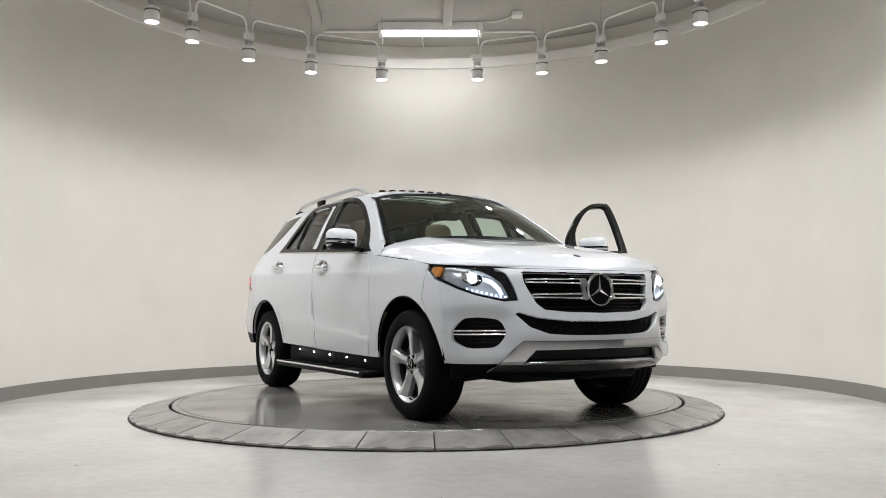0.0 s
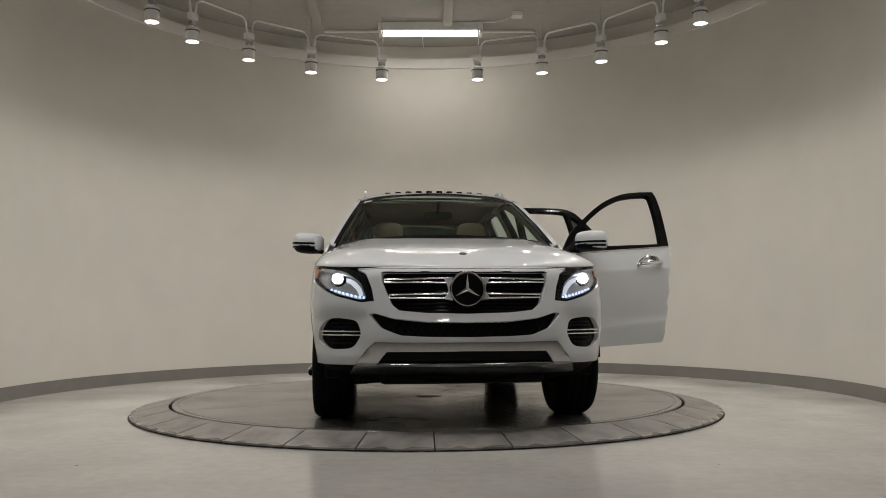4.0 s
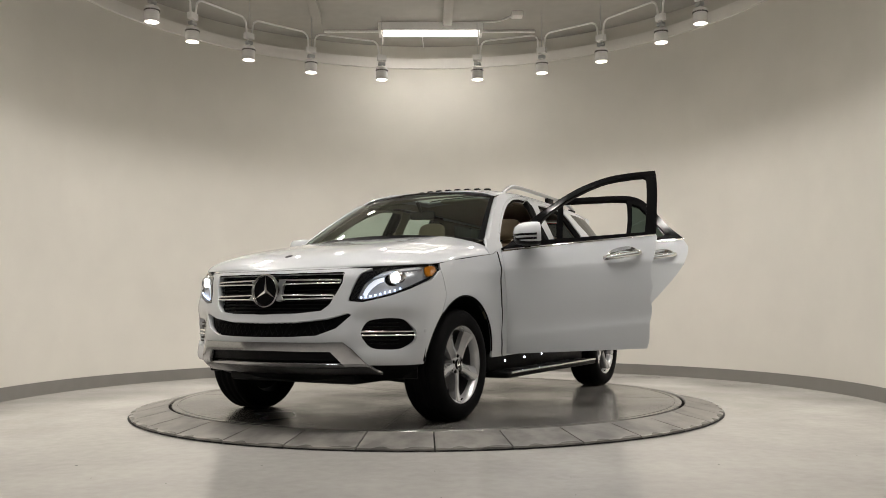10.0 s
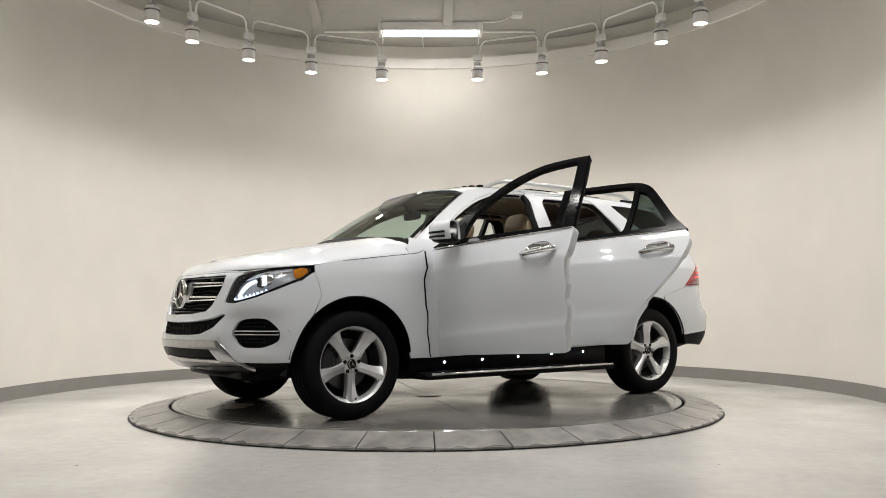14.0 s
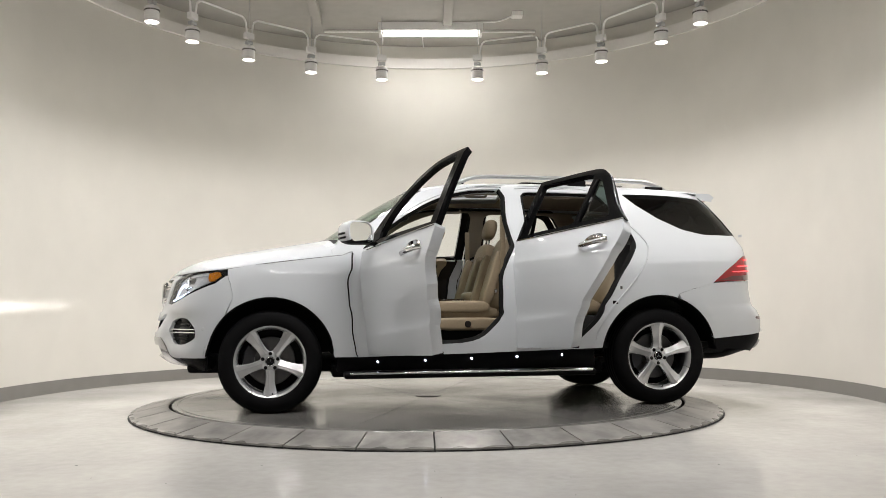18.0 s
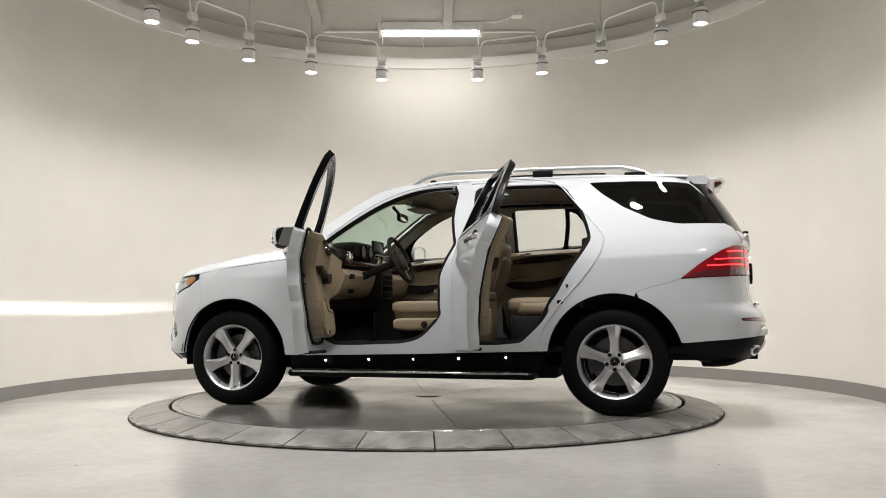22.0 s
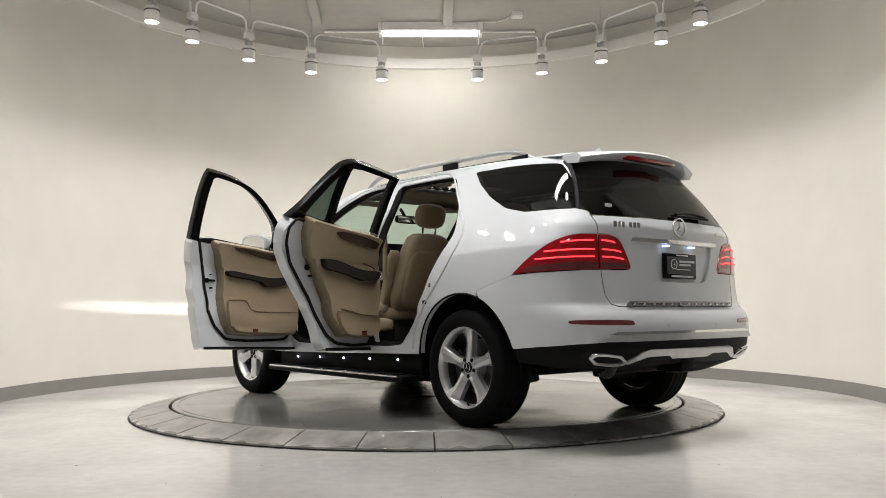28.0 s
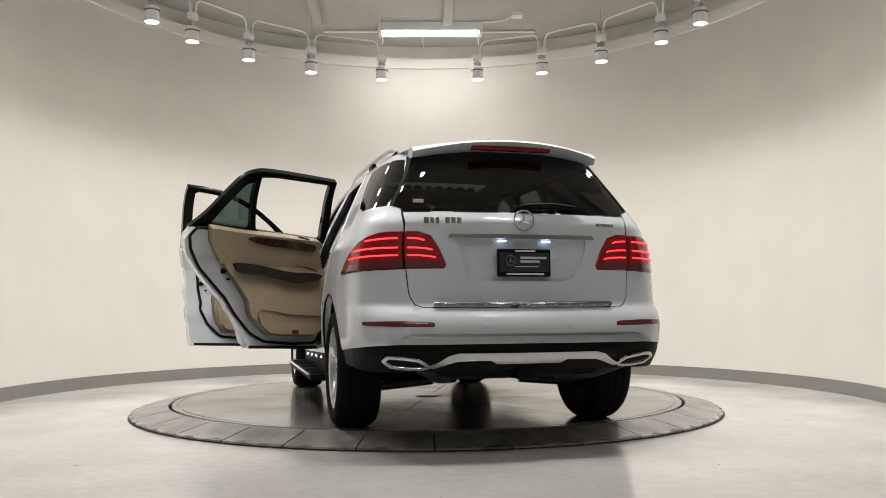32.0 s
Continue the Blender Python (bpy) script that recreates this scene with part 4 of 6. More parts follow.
def head_lamp(car, sd):
    m = np.array([1, sd, 1])
    lens = sheet("head_lamp", HEADLAMP, M_LENS, car, "clear headlamp with bright projector and amber corner", lift=0.002, rim=0.0, side=sd, step=0.03)
    bowl = soft([F(0.605, 0.800), F(0.640, 0.895), F(0.74, 0.975), X(1.905, 1.006), X(1.830, 1.000), X(1.806, 0.970), X(1.850, 0.934), F(0.880, 0.878), F(0.780, 0.826), F(0.65, 0.790)], 0.18, 3)
    amber = soft([X(1.798, 0.972), X(1.808, 0.995), X(1.846, 0.999), X(1.884, 0.990), X(1.892, 0.955), X(1.883, 0.931), X(1.845, 0.937)], 0.15, 3)
    sheet("lamp_surround", HEADLAMP, M_GLOSSBLACK, lens, "gloss black lamp surround", holes=(bowl,), lift=-0.006, rim=0.03, side=sd, step=0.03)
    eye = [F(0.790 + 0.049 * math.cos(radians(a)), 0.922 + 0.049 * math.sin(radians(a))) for a in range(0, 360, 20)]
    sheet("lamp_bowl", bowl, M_BOWL, lens, "silvered lamp bowl", holes=(eye,), lift=-0.026, rim=0.0, side=sd, step=0.03)
    sheet("indicator", amber, M_AMBER, lens, "amber corner lens", lift=-0.003, rim=0.012, side=sd, step=0.03)
    # light guide: a blade that sweeps down the inner side and along the foot
    blade = spline([F(0.738, 0.930), F(0.690, 0.910), F(0.650, 0.865), F(0.635, 0.822)], 4) + spline([F(0.655, 0.815), F(0.672, 0.850), F(0.705, 0.885), F(0.738, 0.904)], 4)
    sheet("light_guide", blade, M_DRLSOFT, lens, "white lit light guide", lift=-0.020, rim=0.025, side=sd, step=0.03)
    brow = spline([F(0.655, 0.930), F(0.74, 0.968), F(0.82, 0.988), X(1.895, 0.999)], 4) + spline([X(1.897, 0.983), F(0.82, 0.968), F(0.74, 0.950), F(0.665, 0.918)], 4)
    sheet("lamp_brow", brow, M_BOWL, lens, "silvered brow", lift=-0.012, rim=0.02, side=sd, step=0.03)
    fin = spline([F(0.700, 0.838), F(0.730, 0.865), F(0.745, 0.892)], 3) + [F(0.758, 0.888), F(0.755, 0.852), F(0.730, 0.832)]
    sheet("lamp_fin", fin, M_SMOKECHROME, lens, "smoked chrome inner fin", lift=-0.030, rim=0.03, side=sd, step=0.03)
    # projector: a dark barrel with a lit bar behind a flat slit, which throws a level band of light
    c = (shell(*F(0.800, 0.922)) - np.array([0.026, 0.016, 0])) * m
    pr = lathe("projector", [(0.040, 0.002), (0.044, 0.010), (0.048, 0.004), (0.048, -0.05), (0.0001, -0.052)], M_CHROME, lens, "round projector barrel", n=28, axis="x")
    pr.location = c
    lathe("projector_lining", [(0.0395, 0.002), (0.0395, -0.049), (0.0001, -0.050)], M_SEAL, pr, n=28, axis="x")
    for z0, z1 in ((-0.0016, 0.038), (-0.038, -0.0042)):
        box("projector_shade", c[0] - 0.004, c[0] + 0.001, c[1] - 0.034, c[1] + 0.034, c[2] + (z0 if abs(z0) < 0.01 else -0.030), c[2] + (z1 if abs(z1) < 0.01 else 0.030), M_PROJ, lens, "lit projector lens half")
    box("projector_glow", c[0] - 0.0475, c[0] - 0.0455, c[1] - 0.022, c[1] + 0.022, c[2] - 0.0002, c[2] + 0.0016, M_XENON, lens, "lit white projector")
    ring = lathe("projector_ring", [(0.034, 0.012), (0.042, 0.017), (0.046, 0.012)], M_CHROME, lens, "bright ring", n=28, axis="x")
    ring.location = c
    n = 9
    for i in range(n):
        y = 0.625 + 0.20 * i / (n - 1)
        p = (shell(*F(y, 0.800 + 0.052 * (i / (n - 1)) ** 1.3)) - np.array([0.014, 0.004, 0])) * m
        box("daytime_led", p[0] - 0.006, p[0] + 0.004, p[1] - 0.006, p[1] + 0.006, p[2] - 0.006, p[2] + 0.008, M_DRL, lens, "white daytime light", 0.002, 1)


def sill(car, sd):
    q = lambda y0, y1: (min(y0 * sd, y1 * sd), max(y0 * sd, y1 * sd))
    part("rocker_panel", box_bm(-0.96, 0.99, *q(0.80, 0.888), 0.275, 0.425, 0.02), M_BLACK, car, "black rocker panel", 40)
    st = part("side_step", box_bm(-0.92, 0.94, *q(0.82, 1.03), 0.238, 0.286, 0.018, 3), M_BLACK, car, "black side step with a chrome edge strip", 40)
    tube("step_strip", [(0.90, 1.030 * sd, 0.276), (-0.885, 1.030 * sd, 0.280)], 0.010, M_CHROME, st, "chrome edge strip", n=8)
    for i in range(5):
        x = 0.692 - 0.347 * i
        d = lathe("step_led", [(0.0001, 0.005), (0.006, 0.004), (0.008, 0.0), (0.008, -0.004)], M_LED, st, "lit white step lamp", n=12, axis="y")
        d.location = (x, 0.890 * sd, 0.350 + 0.008 * i)
        d.rotation_euler = (0, 0, 0 if sd > 0 else math.pi)
        box("tread_pad", x - 0.12, x + 0.12, 0.90 * sd, 1.01 * sd, 0.284, 0.291, M_RUBBER, st, "", 0.003)
def star(name, r, mat, parent, depth=0.010):
    """Three tapered blades, facing +x."""
    v, f = [], []
    for k in range(3):
        a = math.pi / 2 + k * 2 * math.pi / 3
        d, q = np.array([0, math.cos(a), math.sin(a)]), np.array([0, -math.sin(a), math.cos(a)])
        i = len(v)
        v += [d * r, q * r * 0.13 - d * r * 0.075, -q * r * 0.13 - d * r * 0.075, np.array([depth, 0, 0]) + d * 0.0]
        f += [(i, i + 1, i + 3), (i, i + 3, i + 2)]
    return raw(name, v, f, mat, parent)


def ring_bm(r, w, d):
    return [(r - w, 0.0), (r - w * 0.7, d), (r - w * 0.3, d), (r, 0.0), (r, -0.01)]


def badge(parent, loc, r, back=None, yaw=0.0, tilt=0.0):
    ring = lathe("badge_ring", ring_bm(r, r * 0.16, r * 0.10), M_CHROME, parent, "chrome badge ring", n=40, axis="x")
    ring.location = loc
    ring.rotation_euler = (0, radians(tilt), radians(yaw))
    if back:
        lathe("badge_disc", [(0.0001, 0.0), (r * 0.85, -0.002)], back, ring, n=32, axis="x")
    star("badge_star", r * 0.86, M_CHROME, ring, r * 0.09)
    return ring


def grille_bars(grl, intake):
    for z, yo in ((0.902, 0.495), (0.808, 0.465)):
        for sd in (1, -1):
            m = np.array([1, sd, 1])
            ys = np.linspace(0.085, yo, 13)
            tube("grille_louvre", [tuple((shell(*F(y, z)) - np.array([0.022, 0, 0])) * m) for y in ys], 0.013, M_GLOSSBLACK, grl, "black grille louvre edged in chrome", n=8)
            for dz, r in ((0.014, 0.0060), (-0.014, 0.0060)):
                tube("louvre_edge", [tuple((shell(*F(y, z + dz * (1 - 0.35 * i / 12))) - np.array([0.010, 0, 0])) * m) for i, y in enumerate(ys)], r, M_CHROME, grl, "chrome louvre edge", n=8)
            e = ys[-1]
            tube("louvre_edge", [tuple((shell(*F(e, z + 0.011 * k)) - np.array([0.010, 0, 0])) * m) for k in (-1, 0, 1)], 0.005, M_CHROME, grl, n=6)
    # fine black slats behind the louvres
    for i in range(11):
        z = 0.715 + 0.0225 * i
        yo = 0.40 + 0.11 * min(1, i / 8)
        tube("grille_slat", [tuple(shell(*F(abs(y), z)) * np.array([1, 1 if y >= 0 else -1, 1]) - np.array([0.035, 0, 0])) for y in np.linspace(-yo, yo, 17)], 0.0045, M_BLACK, grl, n=5)
    badge(grl, (2.320, 0, 0.848), 0.108, M_GLOSSBLACK)
    for sd in (1, -1):
        wedge = soft([F(0.085, 0.918), F(0.112, 0.918), F(0.140, 0.914), F(0.118, 0.880), F(0.114, 0.846), F(0.118, 0.825), F(0.140, 0.796), F(0.112, 0.790), F(0.085, 0.785)], 0.2, 2)
        sheet("badge_bracket", wedge, M_RAIL, grl, "silver bracket between badge and louvres", lift=-0.002, rim=0.03, side=sd, step=0.03)
    tube("grille_frame", [tuple(shell(*F(abs(y), z)) * np.array([1, 1 if y >= 0 else -1, 1]) - np.array([0.004, 0, 0])) for y, z in [(-0.515, 0.95), (-0.50, 0.955), (-0.25, 0.954), (0, 0.952), (0.25, 0.954), (0.50, 0.955), (0.515, 0.95)]], 0.006, M_GLOSSBLACK, grl, n=6)
    # honeycomb struts in the intake
    for i in range(-12, 13):
        y = i * 0.042
        for sgn in (1, -1):
            y2 = y + 0.05 * sgn
            if max(abs(y), abs(y2)) < 0.50:
                tube("intake_strut", [tuple(shell(*F(abs(q), z)) * np.array([1, 1 if q >= 0 else -1, 1]) - np.array([0.024, 0, 0])) for q, z in ((y, 0.570), ((y + y2) / 2, 0.612), (y2, 0.655))], 0.004, M_BLACK, intake, n=4)


def plain_bars(parent, name, place, widths, h, mat, gap=0.006):
    """Raised plain bars in place of lettering, set on the tail's skin."""
    y = place[1]
    for w in widths:
        x = float(shell(*B(abs(y - w / 2), place[2]))[0])
        b = box(name, 0.002, -0.004, 0, -w, -h / 2, h / 2, mat, parent, "", 0.0012, 1)
        b.location = (x - 0.001, y, place[2])
        y -= w + gap


def tail_details(car, gate):
    strip = sheet("grip_strip", both([B(0, 1.140), B(0.42, 1.140), B(0.43, 1.118), B(0, 1.116)], "tail"), M_CHROME, gate, "chrome strip over the plate", lift=0.010, rim=0.02, step=0.03)
    badge(gate, (-2.4010, 0, 1.219), 0.062, None, 180)
    plain_bars(gate, "model_letter_bar", (-2.3880, 0.560, 1.214), [0.028, 0.022, 0.022], 0.034, M_CHROME)
    plain_bars(gate, "model_letter_bar", (-2.3920, 0.445, 1.214), [0.026, 0.026, 0.026], 0.034, M_CHROME)
    plain_bars(gate, "drive_letter_bar", (-2.3880, -0.450, 1.205), [0.016] * 6, 0.018, M_CHROME, 0.004)
    plate = box("number_plate", -2.4120, -2.3820, -0.152, 0.158, 0.905, 1.058, M_GLOSSBLACK, gate, "dark dealer plate in a gloss black frame", 0.005)
    box("plate_face", -2.4145, -2.4100, -0.142, 0.148, 0.932, 1.038, M_PLATE, plate, "")
    for y0, y1, z0, z1 in ((0.028, -0.125, 1.003, 1.016), (0.028, -0.085, 0.983, 0.995), (0.06, -0.08, 0.958, 0.963), (0.11, -0.11, 0.914, 0.925), (0.06, -0.06, 1.043, 1.051)):
        box("print_bar", -2.4170, -2.4140, y0, y1, z0, z1, M_PALE, plate)
    badge(plate, (-2.4160, 0.085, 0.993), 0.032, M_PLATE, 180)
    for y in (0.13, -0.13):
        box("plate_lamp", -2.4050, -2.3850, y - 0.025, y + 0.025, 1.098, 1.106, M_DRL, gate, "lit plate lamp", 0.002)
    # wiper
    wp = tube("rear_wiper", arc_pts([(-2.3920, 0.02, 1.300), (-2.3920, -0.06, 1.312), (-2.3700, -0.20, 1.318), (-2.3550, -0.33, 1.305)], 0.05), 0.013, M_BLACK, car, "black rear wiper arm", n=8, flat=0.7)
    box("wiper_blade", -2.3720, -2.3600, -0.36, 0.03, 1.288, 1.300, M_BLACK, wp, "", 0.003)
    box("sticker", -2.3370, -2.3345, 0.56, 0.62, 1.312, 1.332, M_PALE, car, "small white window sticker")
    # loading step with bright studs
    step = sheet("loading_step", both([B(0, 0.752), B(0.50, 0.752), B(0.52, 0.738), B(0, 0.734)], "tail"), M_SMOKECHROME, car, "dark chrome loading edge strip", lift=0.030, rim=0.05, step=0.03)
    for i in range(13):
        y = -0.48 + 0.08 * i
        p = shell(*B(abs(y), 0.745)) * np.array([1, 1 if y >= 0 else -1, 1])
        box("step_stud", p[0] - 0.034, p[0] - 0.012, y - 0.008, y + 0.008, 0.748, 0.755, M_CHROME, step, "", 0.002)
    trim = sheet("bumper_trim", both([B(0, 0.580), B(0.66, 0.580), B(0.72, 0.566), B(0.775, 0.543), B(0.66, 0.541), B(0, 0.543)], "tail"), M_RAIL, car, "bright strip along the rear bumper", lift=0.014, rim=0.03, step=0.03)
    sheet("trim_edge", both([B(0, 0.596), B(0.64, 0.596), B(0.70, 0.580), B(0.66, 0.581), B(0, 0.581)], "tail"), M_CHROME, trim, "chrome upper edge", lift=0.009, rim=0.03, step=0.03)
    skid = [B(0, 0.492), B(0.40, 0.492), B(0.455, 0.478), B(0.50, 0.448), B(0.565, 0.418), B(0.52, 0.414), B(0.46, 0.434), B(0.40, 0.452), B(0.22, 0.455), B(0.18, 0.435), B(0, 0.435)]
    sheet("rear_skid", both(skid, "tail"), M_DULLCHROME, car, "polished rear skid guard", lift=0.008, rim=0.02, step=0.03)
    for sd in (1, -1):
        m = np.array([1, sd, 1])
        o = soft([B(0.535, 0.425), B(0.60, 0.462), B(0.70, 0.476), B(0.775, 0.478), B(0.795, 0.455), B(0.745, 0.418), B(0.64, 0.405), B(0.56, 0.408)], 0.12, 2)
        i_ = soft([B(0.560, 0.424), B(0.61, 0.452), B(0.70, 0.464), B(0.76, 0.466), B(0.775, 0.452), B(0.735, 0.427), B(0.64, 0.416), B(0.58, 0.416)], 0.12, 2)
        ex = sheet("exhaust_trim", o, M_DULLCHROME, car, "chrome exhaust tailpipe trim", holes=(i_,), lift=0.010, rim=0.03, side=sd, step=0.02)
        sheet("exhaust_hole", i_, M_GAP, ex, lift=-0.02, rim=0.0, side=sd, step=0.03)
        sheet("rear_reflector", soft([B(0.525, 0.632), B(0.528, 0.658), B(0.70, 0.664), X(-2.285, 0.662), X(-2.285, 0.642), B(0.70, 0.634)], 0.2, 2), M_SMOKERED, car, "red bumper reflector", lift=0.003, rim=0.012, side=sd, step=0.03)
        for y in (0.24, 0.66):
            p = shell(*B(y, 0.63 if y < 0.5 else 0.60))
            ps = lathe("parking_sensor", [(0.0001, 0.003), (0.012, 0.002), (0.014, 0.0)], M_PAINT, car, n=14, axis="x")
            ps.location = p * m
            ps.rotation_euler = (0, 0, math.pi)
    # underside: floor pan, silencer, hitch, arms
    box("floor_pan", -1.05, 1.02, -0.80, 0.80, 0.235, 0.33, M_BLACK, car, "black underbody panels", 0.02)
    box("floor_pan", -2.28, -1.0, -0.50, 0.50, 0.355, 0.44, M_BLACK, car, "", 0.03)
    box("floor_pan", 0.98, 2.08, -0.52, 0.52, 0.262, 0.36, M_BLACK, car, "", 0.03)
    sil = lathe("silencer", [(0.0001, -0.40), (0.07, -0.40), (0.085, -0.37), (0.085, 0.37), (0.07, 0.40), (0.0001, 0.40)], M_DARKMETAL, car, "dull steel silencer", n=20, axis="y")
    sil.location = (-2.10, 0.0, 0.385)
    sil.scale = (1.4, 1, 0.7)
    for sd in (1, -1):
        for cx in (1.4575, -1.4575):
            tube("suspension_arm", [(cx, 0.30 * sd, 0.27), (cx - 0.02, 0.72 * sd, 0.235)], 0.028, M_DARKMETAL, car, n=8)
            tube("drive_shaft", [(cx, 0.1 * sd, 0.34), (cx, 0.74 * sd, 0.36)], 0.022, M_DARKMETAL, car, n=8)
        tube("exhaust_pipe", arc_pts([(-2.05, 0.32 * sd, 0.33), (-2.20, 0.45 * sd, 0.34), (-2.36, 0.60 * sd, 0.42)], 0.08), 0.03, M_DARKMETAL, car, n=10)
    hitch = box("tow_hitch", -2.44, -2.25, -0.06, 0.06, 0.345, 0.425, M_BLACK, car, "black tow hitch receiver", 0.008)
    box("hitch_plug", -2.43, -2.36, 0.07, 0.17, 0.405, 0.455, M_BLACK, hitch, "", 0.006)
    # bonnet badge
    hb = lathe("bonnet_badge", [(0.0001, 0.004), (0.022, 0.003), (0.026, 0.0)], M_DARKMETAL, car, "small round bonnet badge", n=20)
    hb.location = (2.095, 0, 1.077)
    hb.rotation_euler = (0, radians(22), 0)


# ---------- wheels ----------
def wheel_meshes():
    """One alloy wheel with its tyre, facing +y, axle through the origin."""
    tyre = lathe("tyre", [(0.245, -0.125), (0.262, -0.132), (0.30, -0.136), (0.340, -0.128), (0.357, -0.108), (0.3635, -0.08), (0.3655, -0.03), (0.3655, 0.03), (0.3635, 0.08), (0.357, 0.108), (0.340, 0.128), (0.30, 0.136), (0.275, 0.133), (0.262, 0.128), (0.252, 0.118)], M_RUBBER, None, "black road tyre", n=72, axis="y", smooth=60)
    # tread grooves and sidewall ribs
    rim = lathe("rim", [(0.229, 0.060), (0.232, 0.085), (0.240, 0.108), (0.252, 0.119), (0.259, 0.121), (0.262, 0.116), (0.260, 0.108)], M_ALLOY, None, "silver alloy rim", n=72, axis="y", smooth=50)
    return tyre, rim


def spoke_mesh():
    """A broad tapering spoke along +z: flat face with a hollow side, thick root."""
    st = [(0.058, 0.036, 0.090), (0.075, 0.033, 0.094), (0.100, 0.031, 0.094), (0.14, 0.032, 0.092), (0.19, 0.040, 0.096), (0.225, 0.050, 0.105), (0.248, 0.062, 0.114)]
    v, f = [], []
    for r, w, y in st:
        for dx, dy in ((-w, -0.055), (-w, -0.010), (-w * 0.80, -0.001), (-w * 0.15, 0.002), (0.0, -0.002), (w * 0.55, -0.010), (w, -0.020), (w, -0.055)):
            v.append((dx, y + dy, r))
    for i in range(len(st) - 1):
        for k in range(7):
            f.append((8 * i + k, 8 * i + k + 1, 8 * i + 9 + k, 8 * i + 8 + k))
    f += [tuple(8 * (len(st) - 1) + k for k in range(8))]
    me = bpy.data.meshes.new("spoke")
    me.from_pydata(v, [], f)
    me.materials.append(M_ALLOY)
    me.polygons.foreach_set("use_smooth", [True] * len(me.polygons))
    me.set_sharp_from_angle(angle=radians(28))
    return me


def wheels(car):
    spoke = spoke_mesh()
    for cx, sd, start in ((1.4575, 1, 180), (-1.4575, 1, 0), (1.4575, -1, 8), (-1.4575, -1, 0)):
        hubp = (cx, 0.818 * sd, 0.3655)
        tyre, rim = wheel_meshes()
        rim.name = "wheel"
        tagged(rim, "silver five-spoke alloy wheel with a black tyre")
        rim.parent = car
        rim.location, rim.rotation_euler = hubp, (0, 0, 0 if sd > 0 else math.pi)
        tyre.parent = rim
        # barrel in dark metal: the shade inside the rim put into its colour
        lathe("rim_barrel", [(0.246, -0.12), (0.232, -0.10), (0.226, 0.02), (0.2292, 0.061)], M_DARKMETAL, rim, "rim barrel coloured dark for its shade", n=48, axis="y", smooth=50)
        for k in range(5):
            s = new("spoke", spoke)
            s.parent = rim
            s.rotation_euler = (0, radians(start + 72 * k), 0)
        lathe("hub", [(0.0001, 0.086), (0.060, 0.086), (0.072, 0.078), (0.076, 0.05), (0.076, 0.0)], M_ALLOY, rim, n=32, axis="y")
        lathe("centre_cap", [(0.0001, 0.099), (0.030, 0.098), (0.034, 0.094), (0.035, 0.085)], M_GLOSSBLACK, rim, "dark centre cap with a star badge", n=28, axis="y")
        st = star("cap_star", 0.026, M_CHROME, rim, 0.004)
        st.location, st.rotation_euler = (0, 0.0995, 0), (0, 0, radians(90))
        tr = lathe("cap_ring", [(0.027, 0.099), (0.029, 0.102), (0.032, 0.099)], M_CHROME, rim, n=28, axis="y")
        for k in range(5):
            a = radians(start + 36 + 72 * k)
            nut = lathe("wheel_bolt", [(0.0001, 0.008), (0.010, 0.008), (0.0135, 0.004), (0.0135, 0.0)], M_BLACK, rim, n=10, axis="y")
            nut.location = (0.055 * math.sin(a), 0.084, 0.055 * math.cos(a))
        lathe("brake_disc", [(0.06, -0.005), (0.08, 0.0), (0.17, 0.0), (0.175, -0.012), (0.17, -0.025)], M_DISC, rim, "steel brake disc", n=40, axis="y")
        lathe("brake_caliper", [(0.115, 0.028), (0.19, 0.028), (0.20, 0.0), (0.20, -0.05), (0.115, -0.05), (0.115, 0.028)], M_DARKMETAL, rim, "grey brake caliper", n=10, axis="y", a0=-30, a1=35)
        # added black disc, stands in for the shade behind the spokes
        lathe("wheel_well_shade", [(0.05, -0.06), (0.226, -0.06)], M_BLACK, rim, n=32, axis="y")
        tube("valve", [(-0.02, 0.095, -0.236), (-0.018, 0.112, -0.222)], 0.005, M_BLACK, rim, n=6)
        # tread grooves as raised ribs
        for y in (-0.075, -0.025, 0.025, 0.075):
            lathe("tread_rib", [(0.3650, y - 0.018), (0.3675, y - 0.014), (0.3675, y + 0.014), (0.3650, y + 0.018)], M_RUBBER, rim, n=72, axis="y")


# ---------- doors ----------
FRAME_F = spline([X(0.845, 1.160), X(0.66, 1.335), X(0.47, 1.472), X(0.28, 1.582), X(0.08, 1.654), X(-0.10, 1.682), X(-0.295, 1.692)], 4) + [X(-0.285, 1.40), X(-0.268, BELT(-0.265))]
WIN_F = spline([X(0.61, 1.208), X(0.535, 1.370), X(0.36, 1.497), X(0.20, 1.580), X(0.05, 1.630), X(-0.12, 1.655), X(-0.205, 1.660)], 3) + [X(-0.226, 1.645), X(-0.216, 1.45), X(-0.190, 1.236)]
FRAME_R = [X(-0.282, BELT(-0.275)), X(-0.295, 1.44), X(-0.318, 1.672)] + spline([X(-0.705, 1.687), X(-0.893, 1.688), X(-0.985, 1.672), X(-1.06, 1.630), X(-1.14, 1.535), X(-1.255, 1.385), X(-1.365, 1.280)], 4)
WIN_R = soft([X(-0.335, 1.252), X(-0.350, 1.42), X(-0.362, 1.642), X(-0.80, 1.653), X(-0.918, 1.644), X(-0.872, 1.285)], 0.06, 2)
VENT_R = soft([X(-0.912, 1.290), X(-0.955, 1.612), X(-1.02, 1.585), X(-1.09, 1.495), X(-1.22, 1.310)], 0.10, 2)


